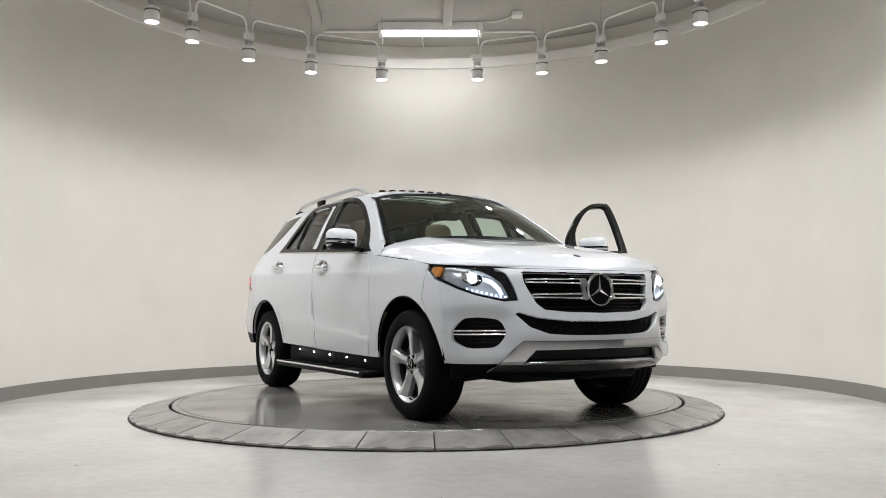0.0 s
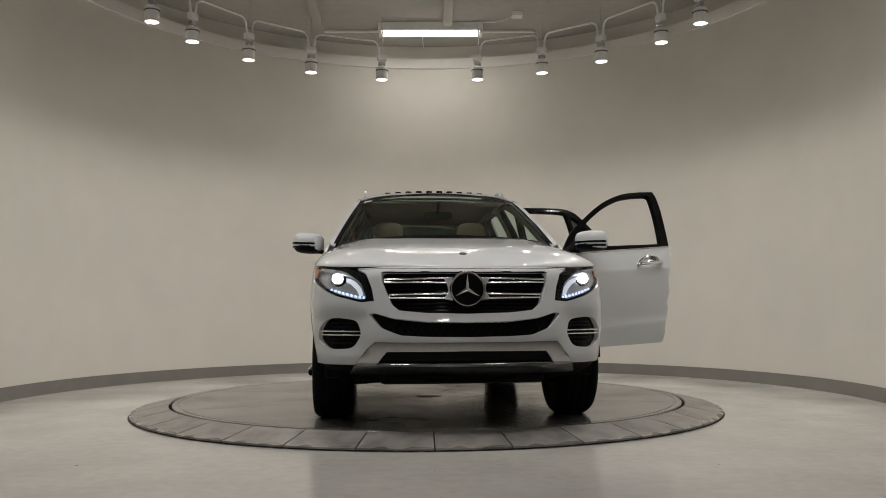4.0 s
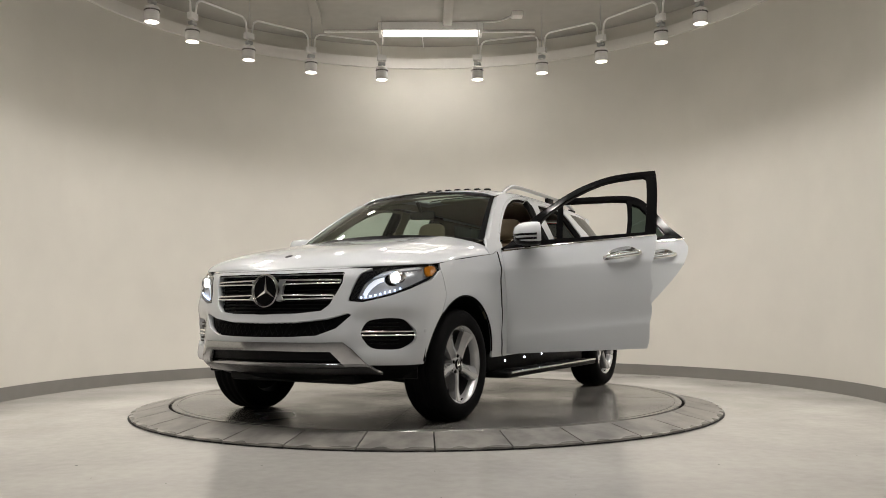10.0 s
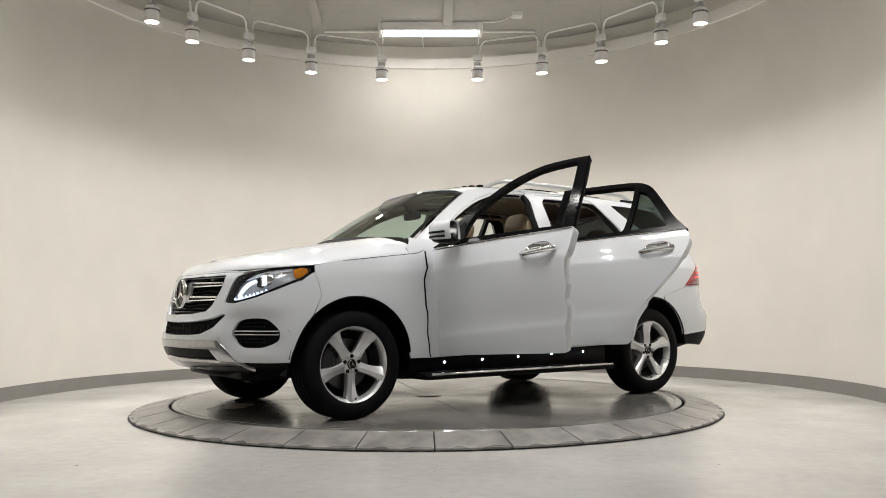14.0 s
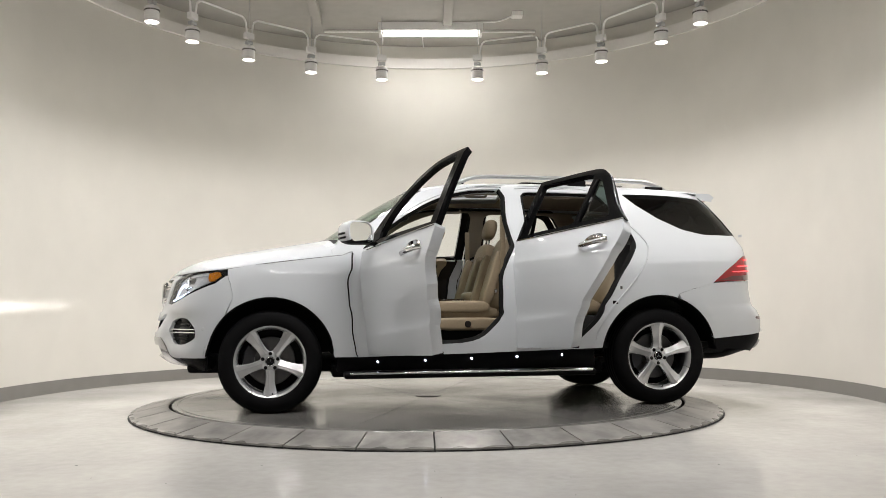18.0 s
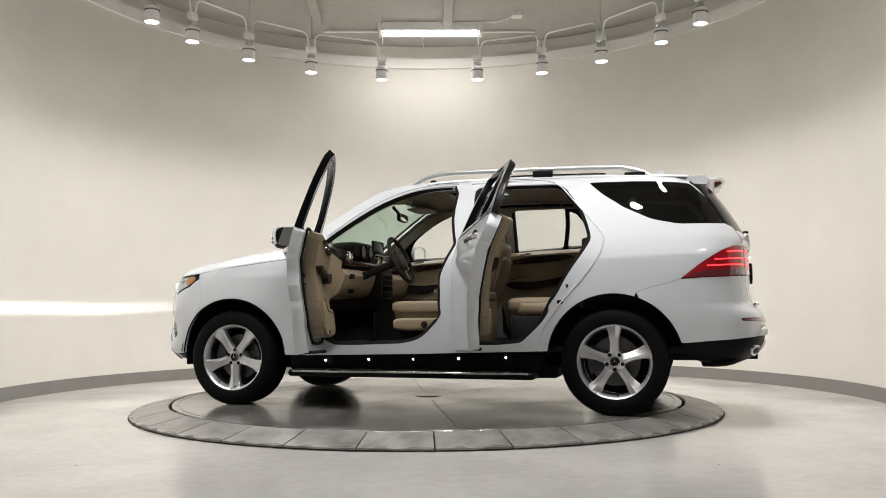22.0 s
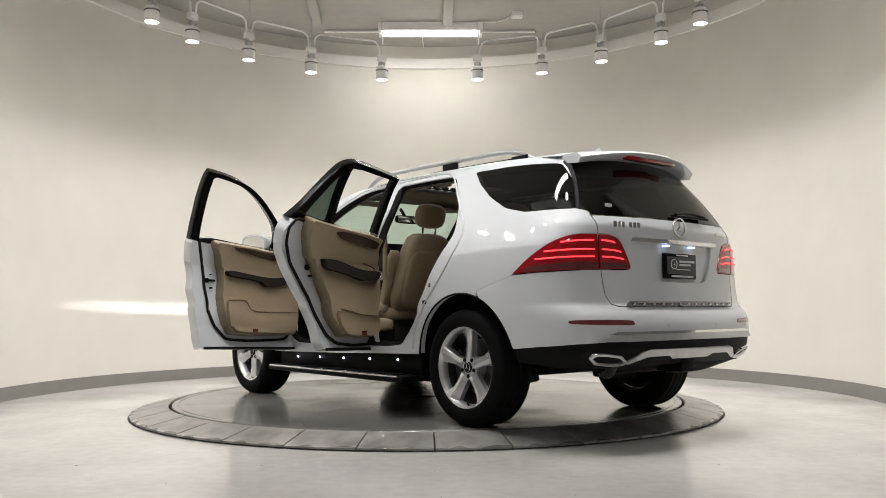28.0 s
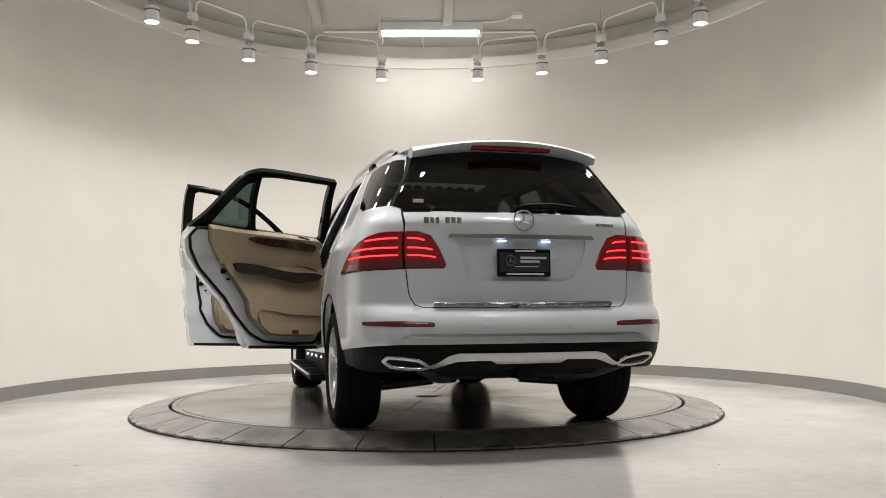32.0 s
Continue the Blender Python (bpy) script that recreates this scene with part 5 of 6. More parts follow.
def door(car, front, sd, angle):
    hx, hy = HINGE_F if front else HINGE_R
    tf = (hx, hy * sd, 0.0)
    is_open = angle > 1
    what = ("front" if front else "rear") + (" door standing wide open" if is_open else " door, closed")
    kw = dict(side=sd, tf=tf)
    low = DOOR_F if front else DOOR_R
    d = sheet("door", low, M_PAINT, car, "white " + what, lift=0.004, rim=0.075, back=True, step=0.020, **kw)
    # an open door swings on its slightly raked hinge line and rises with it
    if is_open:
        axis, pivot, shift = ((-0.0374, 0.0510, -1.0), (0.875, 0.937, 0.80), (-0.0693, -0.0434, 0.0077)) if front else ((0.0005, 0.0120, -1.0), (-0.347, 0.938, 0.80), (-0.0005, 0.0291, 0.0234))
        swing = Matrix.Translation(Vector(pivot) + Vector(shift)) @ Matrix.Rotation(radians(angle), 4, Vector(axis).normalized()) @ Matrix.Translation(-Vector(pivot))
        d.matrix_basis = swing @ Matrix.Translation(tf)
    else:
        d.matrix_basis = Matrix.Translation(tf)
    holes = (WIN_F,) if front else (WIN_R, VENT_R)
    sheet("window_frame", FRAME_F if front else FRAME_R, M_FRAME, d, "black window frame", holes=holes, lift=0.003, rim=0.045, back=True, step=0.04, **kw)
    if not is_open:
        sheet("window", WIN_F if front else WIN_R, M_GLASS if front else M_GREYGLASS, d, "closed side window", lift=-0.012, rim=0.0, step=0.06, **kw)
    if not front:
        sheet("vent_window", VENT_R, M_GREYGLASS if not is_open else M_TINTDOOR, d, "tinted fixed corner pane", lift=-0.012, rim=0.0, step=0.05, **kw)
    P = lambda x, z, out: tuple((shell(*X(x, z)) + np.array([0, out, 0])) * np.array([1, sd, 1]) - np.array(tf))
    # bright waist strip
    a, b = (0.82, -0.262) if front else (-0.28, -1.36)
    tube("waist_strip", [P(a + (b - a) * i / 12, BELT(a + (b - a) * i / 12) - 0.004, 0.007) for i in range(13)], 0.0055, M_CHROME, d, "chrome waist strip", n=6)
    # handle with its dished cup
    hxm, hz = (-0.025, 1.078) if front else (-1.150, 1.130)
    n = 12
    pts = [P(hxm + 0.125 - 0.25 * i / n, hz + 0.030 * (i / n - 0.5), 0.010 + 0.040 * math.sin(math.pi * i / n) ** 0.5) for i in range(n + 1)]
    h = tube("door_handle", pts, 0.015, M_CHROME, d, "chrome door handle", n=10, flat=1.35)
    tube("handle_inlay", [P(hxm + 0.105 - 0.21 * i / n, hz + 0.006 + 0.026 * (i / n - 0.5), 0.024 + 0.040 * math.sin(math.pi * (0.08 + 0.84 * i / n)) ** 0.5) for i in range(n + 1)], 0.006, M_PAINT, h, "white handle inlay", n=8)
    cup = lathe("handle_cup", [(0.0001, -0.004), (0.030, -0.002), (0.050, 0.005), (0.058, 0.009), (0.062, 0.003)], M_CHROME, d, "bright dished handle cup", n=28, axis="y")
    cup.location = P(hxm - 0.005, hz + 0.012, 0.001)
    cup.scale = (1.75, sd, 0.80)
    cup.rotation_euler = (0, radians(6) , 0)
    lathe("lock_cap", [(0.0001, 0.004), (0.012, 0.003), (0.014, 0.0)], M_CHROME, cup, n=14, axis="y").location = (-0.045, 0.006, 0.0)
    # trim: seal, tan panel, wood, armrest, pocket
    if front:
        tan = soft([X(0.80, 1.15), X(0.82, 0.96), X(0.80, 0.656), X(0.74, 0.495), X(0.27, 0.495), X(0.07, 0.511), X(0.01, 0.642), X(-0.01, 0.778), X(0.0, 1.01), X(-0.05, 1.15), X(-0.10, 1.246), X(0.30, 1.228), X(0.60, 1.205)], 0.12, 3)
        seal = soft([X(0.84, 1.15), X(0.84, 0.75), X(0.80, 0.56), X(0.70, 0.474), X(0.312, 0.467), X(0.068, 0.480), X(-0.037, 0.580), X(-0.103, 0.723), X(-0.125, 0.90), X(-0.150, 1.06), X(-0.205, 1.225)], 0.2, 3)
        wood = soft([X(0.05, 1.228), X(0.177, 1.226), X(0.433, 1.205), X(0.66, 1.180), X(0.66, 1.135), X(0.46, 1.150), X(0.10, 1.196)], 0.25, 2)
        arm = soft([X(0.01, 1.001), X(0.266, 0.971), X(0.46, 0.951), X(0.70, 0.98), X(0.715, 0.935), X(0.555, 0.89), X(0.403, 0.883), X(0.358, 0.923), X(0.016, 0.949)], 0.3, 3)
        pocket = soft([X(0.02, 0.762), X(0.183, 0.768), X(0.242, 0.696), X(0.381, 0.684), X(0.76, 0.687), X(0.75, 0.583), X(0.67, 0.505), X(0.09, 0.512), X(0.03, 0.60)], 0.22, 3)
        crease = [(-0.01, 1.142), (0.311, 1.093), (0.60, 1.02), (0.72, 0.965)]
        lx = 0.30
    else:
        tan = soft([X(-1.25, 1.318), X(-1.02, 1.298), X(-0.78, 1.288), X(-0.365, 1.268), X(-0.335, 1.05), X(-0.335, 0.668), X(-0.36, 0.522), X(-0.43, 0.499), X(-0.766, 0.51), X(-0.845, 0.59), X(-0.945, 0.803), X(-1.091, 1.008), X(-1.225, 1.215)], 0.14, 3)
        seal = soft([X(-1.315, 1.262), X(-1.358, 1.195), X(-1.340, 1.121), X(-1.262, 0.985), X(-1.095, 0.812), X(-0.975, 0.649), X(-0.88, 0.532), X(-0.771, 0.475), X(-0.559, 0.455), X(-0.363, 0.460), X(-0.305, 0.53), X(-0.298, 0.85), X(-0.312, 1.23)], 0.16, 3)
        wood = soft([X(-0.985, 1.264), X(-0.930, 1.280), X(-0.700, 1.272), X(-0.420, 1.244), X(-0.426, 1.188), X(-0.660, 1.204), X(-0.880, 1.228)], 0.25, 2)
        arm = soft([X(-1.062, 1.046), X(-0.897, 1.036), X(-0.621, 0.985), X(-0.393, 0.985), X(-0.350, 0.962), X(-0.391, 0.918), X(-0.555, 0.896), X(-0.832, 0.951), X(-1.019, 0.972)], 0.3, 3)
        pocket = soft([X(-0.85, 0.703), X(-0.602, 0.668), X(-0.355, 0.658), X(-0.355, 0.543), X(-0.42, 0.506), X(-0.765, 0.515), X(-0.835, 0.58)], 0.22, 3)
        crease = [(-1.13, 1.125), (-0.86, 1.075), (-0.60, 1.035), (-0.42, 1.005), (-0.38, 0.985)]
        lx = -0.55
    if not is_open:
        sheet("trim_backing", seal, M_DASH, d, "dark inner edge of the door", lift=-0.079, rim=0.004, back=True, step=0.05, **kw)
    sheet("trim_panel", tan, M_TAN, d, "tan leather door trim panel", lift=-0.072, rim=0.085, back=True, step=0.05, **kw)
    sheet("wood_trim", wood, M_WOOD, d, "dark wood inlay", lift=-0.150, rim=0.016, back=True, step=0.05, **kw)
    sheet("armrest", arm, M_DASH, d, "dark armrest with grab recess", lift=-0.145, rim=0.055, back=True, step=0.05, **kw)
    sheet("door_pocket", pocket, M_TAN, d, "tan map pocket", lift=-0.150, rim=0.032, back=True, step=0.05, **kw)
    tube("inner_handle", [P((0.52 if front else -0.50) - 0.014 * i, (1.160 if front else 1.215) + 0.002 * i, -0.180 - 0.012 * math.sin(math.pi * i / 7)) for i in range(8)], 0.008, M_CHROME, d, "chrome inner door handle", n=8)
    tube("trim_crease", [P(x, z, -0.158) for x, z in spline(crease, 5)], 0.0035, M_DASH, d, n=5)
    brim = [(0.02, 0.762), (0.183, 0.768), (0.242, 0.700), (0.381, 0.684), (0.76, 0.687)] if front else [(-0.85, 0.703), (-0.74, 0.690), (-0.602, 0.668), (-0.355, 0.658)]
    tube("pocket_brim", [P(x, z, -0.186) for x, z in spline(brim, 4)], 0.0045, M_TANCLOTH, d, "stitched pocket edge", n=5)
    sheet("puddle_lamp", [X(lx, 0.512), X(lx - 0.05, 0.512), X(lx - 0.05, 0.540), X(lx, 0.540)], M_SMOKERED, d, "small red door lamp", lift=-0.170, rim=0.018, back=True, step=0.05, **kw)
    tube("door_seal", [tuple((shell(s, z) - np.array([0, 0.078, 0])) * np.array([1, sd, 1]) - np.array(tf)) for s, z in seal], 0.011, M_SEAL, d, "black rubber door seal", n=6, closed=True)
    a, b = (0.82, -0.15) if front else (-0.20, -0.89)
    tube("bottom_seal", [P(a + (b - a) * i / 8, (0.402 if front else 0.420) + 0.018 * i / 8, -0.078) for i in range(9)], 0.012, M_SEAL, d, "black rubber strip under the door", n=6)
    if is_open:
        for dx, z, w, hgt in ((0.0, 0.0, 0.045, 0.016), (-0.03, 0.0, 0.012, 0.034), (0.01, -0.055, 0.010, 0.012), (0.01, 0.045, 0.006, 0.006)):
            e = (-0.065, 0.918) if front else (-1.055, 0.972)
            q = P(e[0] + dx, e[1] + z, -0.078)
            box("door_latch", q[0] - w, q[0] + w, q[1] - 0.012, q[1] + 0.012, q[2] - hgt / 2, q[2] + hgt / 2, M_BLACK, d, "black door latch", 0.003)
        q = P(-0.185, 1.085, -0.02) if front else P(-1.335, 1.14, -0.02)
        plug = lathe("edge_plug", [(0.0001, 0.004), (0.010, 0.003), (0.012, 0.0)], M_BLACK, d, n=12, axis="x")
        plug.location, plug.rotation_euler = q, (0, 0, math.pi)
    if front:
        mirror(d, sd, tf)
    return d


def mirror(d, sd, tf):
    m = np.array([1, sd, 1])
    cy, sy = math.cos(radians(13)), math.sin(radians(13))

    def spun(p):
        """Turn a point of the housing inwards about its own middle."""
        x, y = p[0] - 0.625, p[1] - 1.055
        return np.array([0.625 + x * cy - y * sy, 1.055 + x * sy + y * cy, p[2]])

    v, f, n = [], [], 20
    # housing: rounded box, blunt to the front, open towards the rear
    st = [(0.108, 0.30), (0.101, 0.62), (0.080, 0.84), (0.042, 0.96), (-0.01, 1.0), (-0.052, 0.98), (-0.063, 0.93), (-0.064, 0.84), (-0.054, 0.82)]
    for dx, k in st:
        for i in range(n):
            a = 2 * math.pi * i / n
            c, s = math.cos(a), math.sin(a)
            yy = 0.118 * k * abs(c) ** 0.55 * (1 if c > 0 else -1)
            zz = 0.084 * k * abs(s) ** 0.62 * (1 if s > 0 else -1)
            v.append(spun((0.625 + dx - 0.045 * (yy + 0.1), 1.055 + yy, 1.258 + zz + 0.05 * yy)) * m - np.array(tf))
    for i in range(len(st) - 1):
        f += [(i * n + k, i * n + (k + 1) % n, (i + 1) * n + (k + 1) % n, (i + 1) * n + k) for k in range(n)]
    f.append(tuple(range(n))[::-1])
    f = [q if sd > 0 else q[::-1] for q in f]
    low = lambda q: sum(k % n for k in q) and all(math.sin(2 * math.pi * (k % n) / n) < -0.55 for k in q)
    raw("mirror", v, [q for q in f if not low(q)], M_PAINT, d, "white door mirror with dark indicator slots", 50)
    raw("mirror_lower", v, [q for q in f if low(q)], M_BLACK, d, "black lower mirror shell", 50)
    g = [spun((0.625 - 0.056 - 0.045 * (yy + 0.1), 1.055 + yy, 1.258 + zz + 0.05 * yy)) * m - np.array(tf) for yy, zz in [(0.099 * abs(math.cos(a)) ** 0.55 * (1 if math.cos(a) > 0 else -1), 0.070 * abs(math.sin(a)) ** 0.62 * (1 if math.sin(a) > 0 else -1)) for a in [2 * math.pi * i / n for i in range(n)]]]
    raw("mirror_glass", g, [tuple(range(n))[::sd]], M_MIRROR, d, "silvered mirror glass")
    o = -np.array(tf)
    for dz in (-0.008, -0.038):
        pts = []
        for k in range(11):
            yy = -0.080 + 0.190 * k / 10
            dx = float(np.interp(abs(yy) / 0.118, [0.0, 0.3, 0.62, 0.84, 0.96, 1.0], [0.109, 0.108, 0.101, 0.080, 0.042, -0.010]))
            pts.append(tuple(spun((0.626 + dx - 0.045 * (yy + 0.1), 1.055 + yy, 1.258 + dz + 0.05 * yy)) * m + o))
        pts += [tuple(spun((0.625 + dx - 0.0095, 1.055 + 0.117, 1.258 + dz + 0.0055)) * m + o) for dx in (0.0, -0.03)]
        tube("mirror_slot", pts, 0.0085, M_GLOSSBLACK, d, "dark indicator slot", n=6)
    base = tube("mirror_arm", [tuple(np.array(p) * m + o) for p in ((0.665, 0.86, 1.175), (0.65, 0.93, 1.185), (0.635, 1.02, 1.195))], 0.024, M_BLACK, d, "black mirror foot", n=10, flat=0.7)
    sheet("mirror_sail", [X(0.83, 1.165), X(0.60, 1.318), X(0.585, 1.205)], M_BLACK, d, "black mirror triangle", lift=0.006, rim=0.02, step=0.05, side=sd, tf=tf)


def roof_details(car):
    for sd in (1, -1):
        n = 26
        pts = []
        for i in range(n + 1):
            t = i / n
            x = 0.09 - 1.80 * t
            y = 0.600 - 0.045 * max(0, (t - 0.45) / 0.55) ** 2
            zb = float(ROOF_E(x)) + 0.004
            h = 0.066 * (min(1, t / 0.10) ** 0.7) * (min(1, (1 - t) / 0.10) ** 0.7)
            pts.append((x, y * sd, zb + h + 0.004))
        rail = tube("roof_rail", pts, 0.014, M_RAIL, car, "silver roof rail", n=10, flat=1.2)
        for x in (-0.93, -1.60):
            z = float(ROOF_E(x))
            yy = (0.600 - 0.045 * max(0, ((0.09 - x) / 1.80 - 0.45) / 0.55) ** 2) * sd
            box("rail_foot", x - 0.075, x + 0.075, yy - 0.015, yy + 0.015, z - 0.01, z + (0.062 if x < -0.1 and x > -1.5 else 0.040), M_BLACK, rail, "black rail foot", 0.008)
    # scalloped wind deflector over the open sunroof
    dfl = tube("wind_deflector", [(0.030 - 0.05 * (y / 0.44) ** 2, y, 1.742 - 0.012 * (y / 0.44) ** 2) for y in np.linspace(-0.44, 0.44, 17)], 0.009, M_BLACK, car, "black scalloped sunroof wind deflector", n=6)
    for i in range(10):
        y = -0.405 + 0.09 * i
        box("deflector_lug", 0.0 - 0.05 * (y / 0.44) ** 2, 0.045 - 0.05 * (y / 0.44) ** 2, y - 0.027, y + 0.027, 1.735 - 0.012 * (y / 0.44) ** 2, 1.768 - 0.014 * (y / 0.44) ** 2, M_BLACK, dfl, "", 0.010)


M_GREYGLASS = glass("grey_privacy_glass", (0.86, 0.89, 0.87), 1.35)
M_TINTDOOR = glass("dark_privacy_glass", (0.085, 0.12, 0.105))
M_MIRROR = plain("mirror_silver", (0.85, 0.87, 0.86), 0.02, metal=1.0, amount=0.0, rspread=0.01)
# ---------- interior ----------
def puff(name, x0, x1, y0, y1, z0, z1, mat, parent, label="", p=5.0, taper=None, lean=0.0, piv=None):
    """A padded block: well rounded, slightly domed, optionally leaning about y."""
    bm = box_bm(x0, x1, y0, y1, z0, z1)
    bmesh.ops.subdivide_edges(bm, edges=bm.edges[:], cuts=4, use_grid_fill=True)
    c = Vector(((x0 + x1) / 2, (y0 + y1) / 2, (z0 + z1) / 2))
    h = Vector((x1 - x0, y1 - y0, z1 - z0)) / 2
    for v in bm.verts:
        q = Vector(((v.co[i] - c[i]) / h[i] for i in range(3)))
        k = (abs(q.x) ** p + abs(q.y) ** p + abs(q.z) ** p) ** (1 / p)
        q = q / max(k, 1e-6)
        if taper:
            t = (q.z + 1) / 2
            q.y *= 1 + (taper - 1) * t
        v.co = Vector((c[i] + q[i] * h[i] for i in range(3)))
    if lean:
        pv = Vector(piv or (c.x, c.y, z0))
        bmesh.ops.transform(bm, verts=bm.verts[:], matrix=Matrix.Translation(pv) @ Matrix.Rotation(radians(lean), 4, "Y") @ Matrix.Translation(-pv))
    ob = part(name, bm, mat, parent, label, 60)
    return ob


def front_seat(car, yc):
    s = puff("front_seat", -0.30, 0.27, yc - 0.25, yc + 0.25, 0.64, 0.765, M_TAN, car, "tan leather front seat with headrest")
    piv = (-0.22, yc, 0.70)
    puff("backrest", -0.30, -0.165, yc - 0.255, yc + 0.255, 0.70, 1.335, M_TAN, s, "tan leather backrest", taper=0.82, lean=-17, piv=piv)
    for k in (1, -1):
        puff("bolster", -0.19, -0.115, yc + k * 0.235 - 0.045, yc + k * 0.235 + 0.045, 0.74, 1.18, M_TAN, s, lean=-17, piv=piv)
        puff("cushion_bolster", -0.20, 0.25, yc + k * 0.235 - 0.045, yc + k * 0.235 + 0.045, 0.70, 0.795, M_TAN, s)
    puff("headrest", -0.285, -0.180, yc - 0.135, yc + 0.135, 1.375, 1.565, M_TAN, s, "tan leather headrest", p=3.0, lean=-15, piv=piv)
    for k in (1, -1):
        st = tube("headrest_post", [(-0.405, yc + 0.06 * k, 1.27), (-0.43, yc + 0.06 * k, 1.42)], 0.007, M_CHROME, s, n=6)
    sd = 1 if yc > 0 else -1
    fr = puff("seat_base", -0.28, 0.24, yc + sd * 0.225, yc + sd * 0.285, 0.565, 0.665, M_TAN, s, "tan seat side shield with round knob")
    kn = lathe("seat_knob", [(0.0001, 0.008), (0.022, 0.007), (0.026, 0.0)], M_DASH, s, n=16, axis="y")
    kn.location, kn.scale = (-0.02, yc + sd * 0.287, 0.615), (1, sd, 1)
    box("seat_rail", -0.25, 0.22, yc - 0.20, yc + 0.20, 0.49, 0.645, M_CARPET, s, "", 0.02)
    puff("seat_back_shell", -0.318, -0.28, yc - 0.205, yc + 0.205, 0.74, 1.22, M_TAN, s, "seat back with map pocket", lean=-17, piv=piv)


def rear_seat(car):
    s = puff("rear_bench", -1.16, -0.66, -0.66, 0.66, 0.66, 0.80, M_TAN, car, "tan leather rear bench with headrests")
    for yc in (0.40, 0.0, -0.40):
        w = 0.24 if yc else 0.15
        puff("rear_backrest", -1.26, -1.10, yc - w, yc + w, 0.74, 1.285, M_TAN, s, "tan rear backrest", lean=-22, piv=(-1.16, yc, 0.76))
        puff("rear_headrest", -1.20, -1.10, yc - 0.12, yc + 0.12, 1.32, 1.48, M_TAN, s, "tan rear headrest", p=3.0, lean=-20, piv=(-1.16, yc, 0.76))
        puff("rear_cushion", -1.10, -0.64, yc - w, yc + w, 0.70, 0.815, M_TAN, s)
    box("bench_base", -1.15, -0.68, -0.66, 0.66, 0.46, 0.68, M_CARPET, s, "", 0.03)


def dashboard(car):
    # swept dash: section pushed across the cabin
    sec = [(1.02, 1.205), (0.86, 1.225), (0.72, 1.225), (0.62, 1.195), (0.585, 1.14), (0.595, 1.06), (0.63, 0.98), (0.66, 0.86), (0.72, 0.74), (0.90, 0.70), (1.02, 0.70)]
    v, f, n = [], [], 12
    for i in range(n + 1):
        y = -0.80 + 1.60 * i / n
        k = 1 - 0.10 * (y / 0.8) ** 2
        for x, z in sec:
            v.append((1.02 - (1.02 - x) * k, y, z))
    m = len(sec)
    for i in range(n):
        f += [(i * m + k, i * m + m + k, i * m + m + k + 1, i * m + k + 1) for k in range(m - 1)]
    f += [tuple(range(m)), tuple(n * m + k for k in range(m))[::-1]]
    d = raw("dashboard", v, f, M_DASH, car, "two-tone dashboard, dark top and tan lower half", 35)
    lower = [(0.600, 1.045), (0.575, 1.00), (0.595, 0.93), (0.63, 0.86), (0.72, 0.80), (0.95, 0.79), (0.95, 1.045)]
    for y0, y1 in ((0.13, 0.80), (-0.80, -0.13)):
        k = len(lower)
        vv = [(x, y, z) for y in (y0, y1) for x, z in lower]
        ff = [(i, (i + 1) % k, k + (i + 1) % k, k + i) for i in range(k)] + [tuple(range(k))[::-1], tuple(range(k, 2 * k))]
        raw("lower_dash", vv, ff, M_TAN, d, "tan lower dash", 35)
    raw("dash_end", [(0.60, 0.803, 1.10), (0.62, 0.803, 0.90), (0.70, 0.803, 0.81), (0.96, 0.803, 0.79), (0.96, 0.803, 1.17), (0.70, 0.803, 1.18)], [(0, 1, 2, 3, 4, 5)[::-1]], M_TAN, d, "tan dash end panel")
    box("wood_strip", 0.572, 0.60, -0.76, 0.76, 1.075, 1.115, M_WOOD, d, "dark wood dash strip", 0.008)
    puff("instrument_hood", 0.55, 0.80, 0.18, 0.60, 1.13, 1.275, M_DASH, d, "dark instrument hood")
    for y in (0.47, 0.31):
        dial = lathe("dial", [(0.0001, -0.004), (0.055, -0.003), (0.060, -0.012), (0.066, -0.012), (0.066, 0.02)], M_GLOSSBLACK, d, "round instrument dial", n=24, axis="x")
        dial.location = (0.553, y, 1.19)
    for y in (0.70, 0.07, -0.07, -0.70):
        vent = lathe("air_vent", [(0.0001, -0.006), (0.035, -0.006), (0.042, -0.014), (0.050, -0.010), (0.052, 0.01)], M_CHROME, d, "round chrome air vent", n=20, axis="x")
        vent.location = (0.580, y, 1.135)
    box("centre_screen", 0.60, 0.62, -0.13, 0.13, 1.205, 1.315, M_GLOSSBLACK, d, "dark centre screen", 0.006)
    box("switch_block", 0.575, 0.595, 0.60, 0.70, 0.97, 1.01, M_BLACK, d, "headlight switch block", 0.004)
    box("switch_block", 0.58, 0.60, 0.60, 0.68, 0.86, 0.89, M_BLACK, d, "", 0.004)
    box("dash_tower", 0.52, 0.75, -0.14, 0.14, 0.72, 1.08, M_DASH, d, "dark centre stack", 0.02)
    for i in range(4):
        for j in range(5):
            box("stack_button", 0.512, 0.522, -0.11 + 0.046 * j, -0.075 + 0.046 * j, 0.84 + 0.05 * i, 0.872 + 0.05 * i, M_GLOSSBLACK, d, "", 0.003, 1)
    con = box("centre_console", -0.42, 0.12, -0.125, 0.125, 0.46, 0.80, M_TAN, car, "tan centre console with wood lid", 0.03)
    box("console_front", 0.10, 0.60, -0.12, 0.12, 0.46, 0.798, M_CARPET, con, "black carpeted tunnel side", 0.02)
    box("console_lid", -0.10, 0.52, -0.105, 0.105, 0.797, 0.815, M_WOOD, con, "dark wood console lid", 0.006)
    puff("arm_box", -0.42, -0.10, -0.12, 0.12, 0.79, 0.875, M_TAN, con, "tan armrest box")
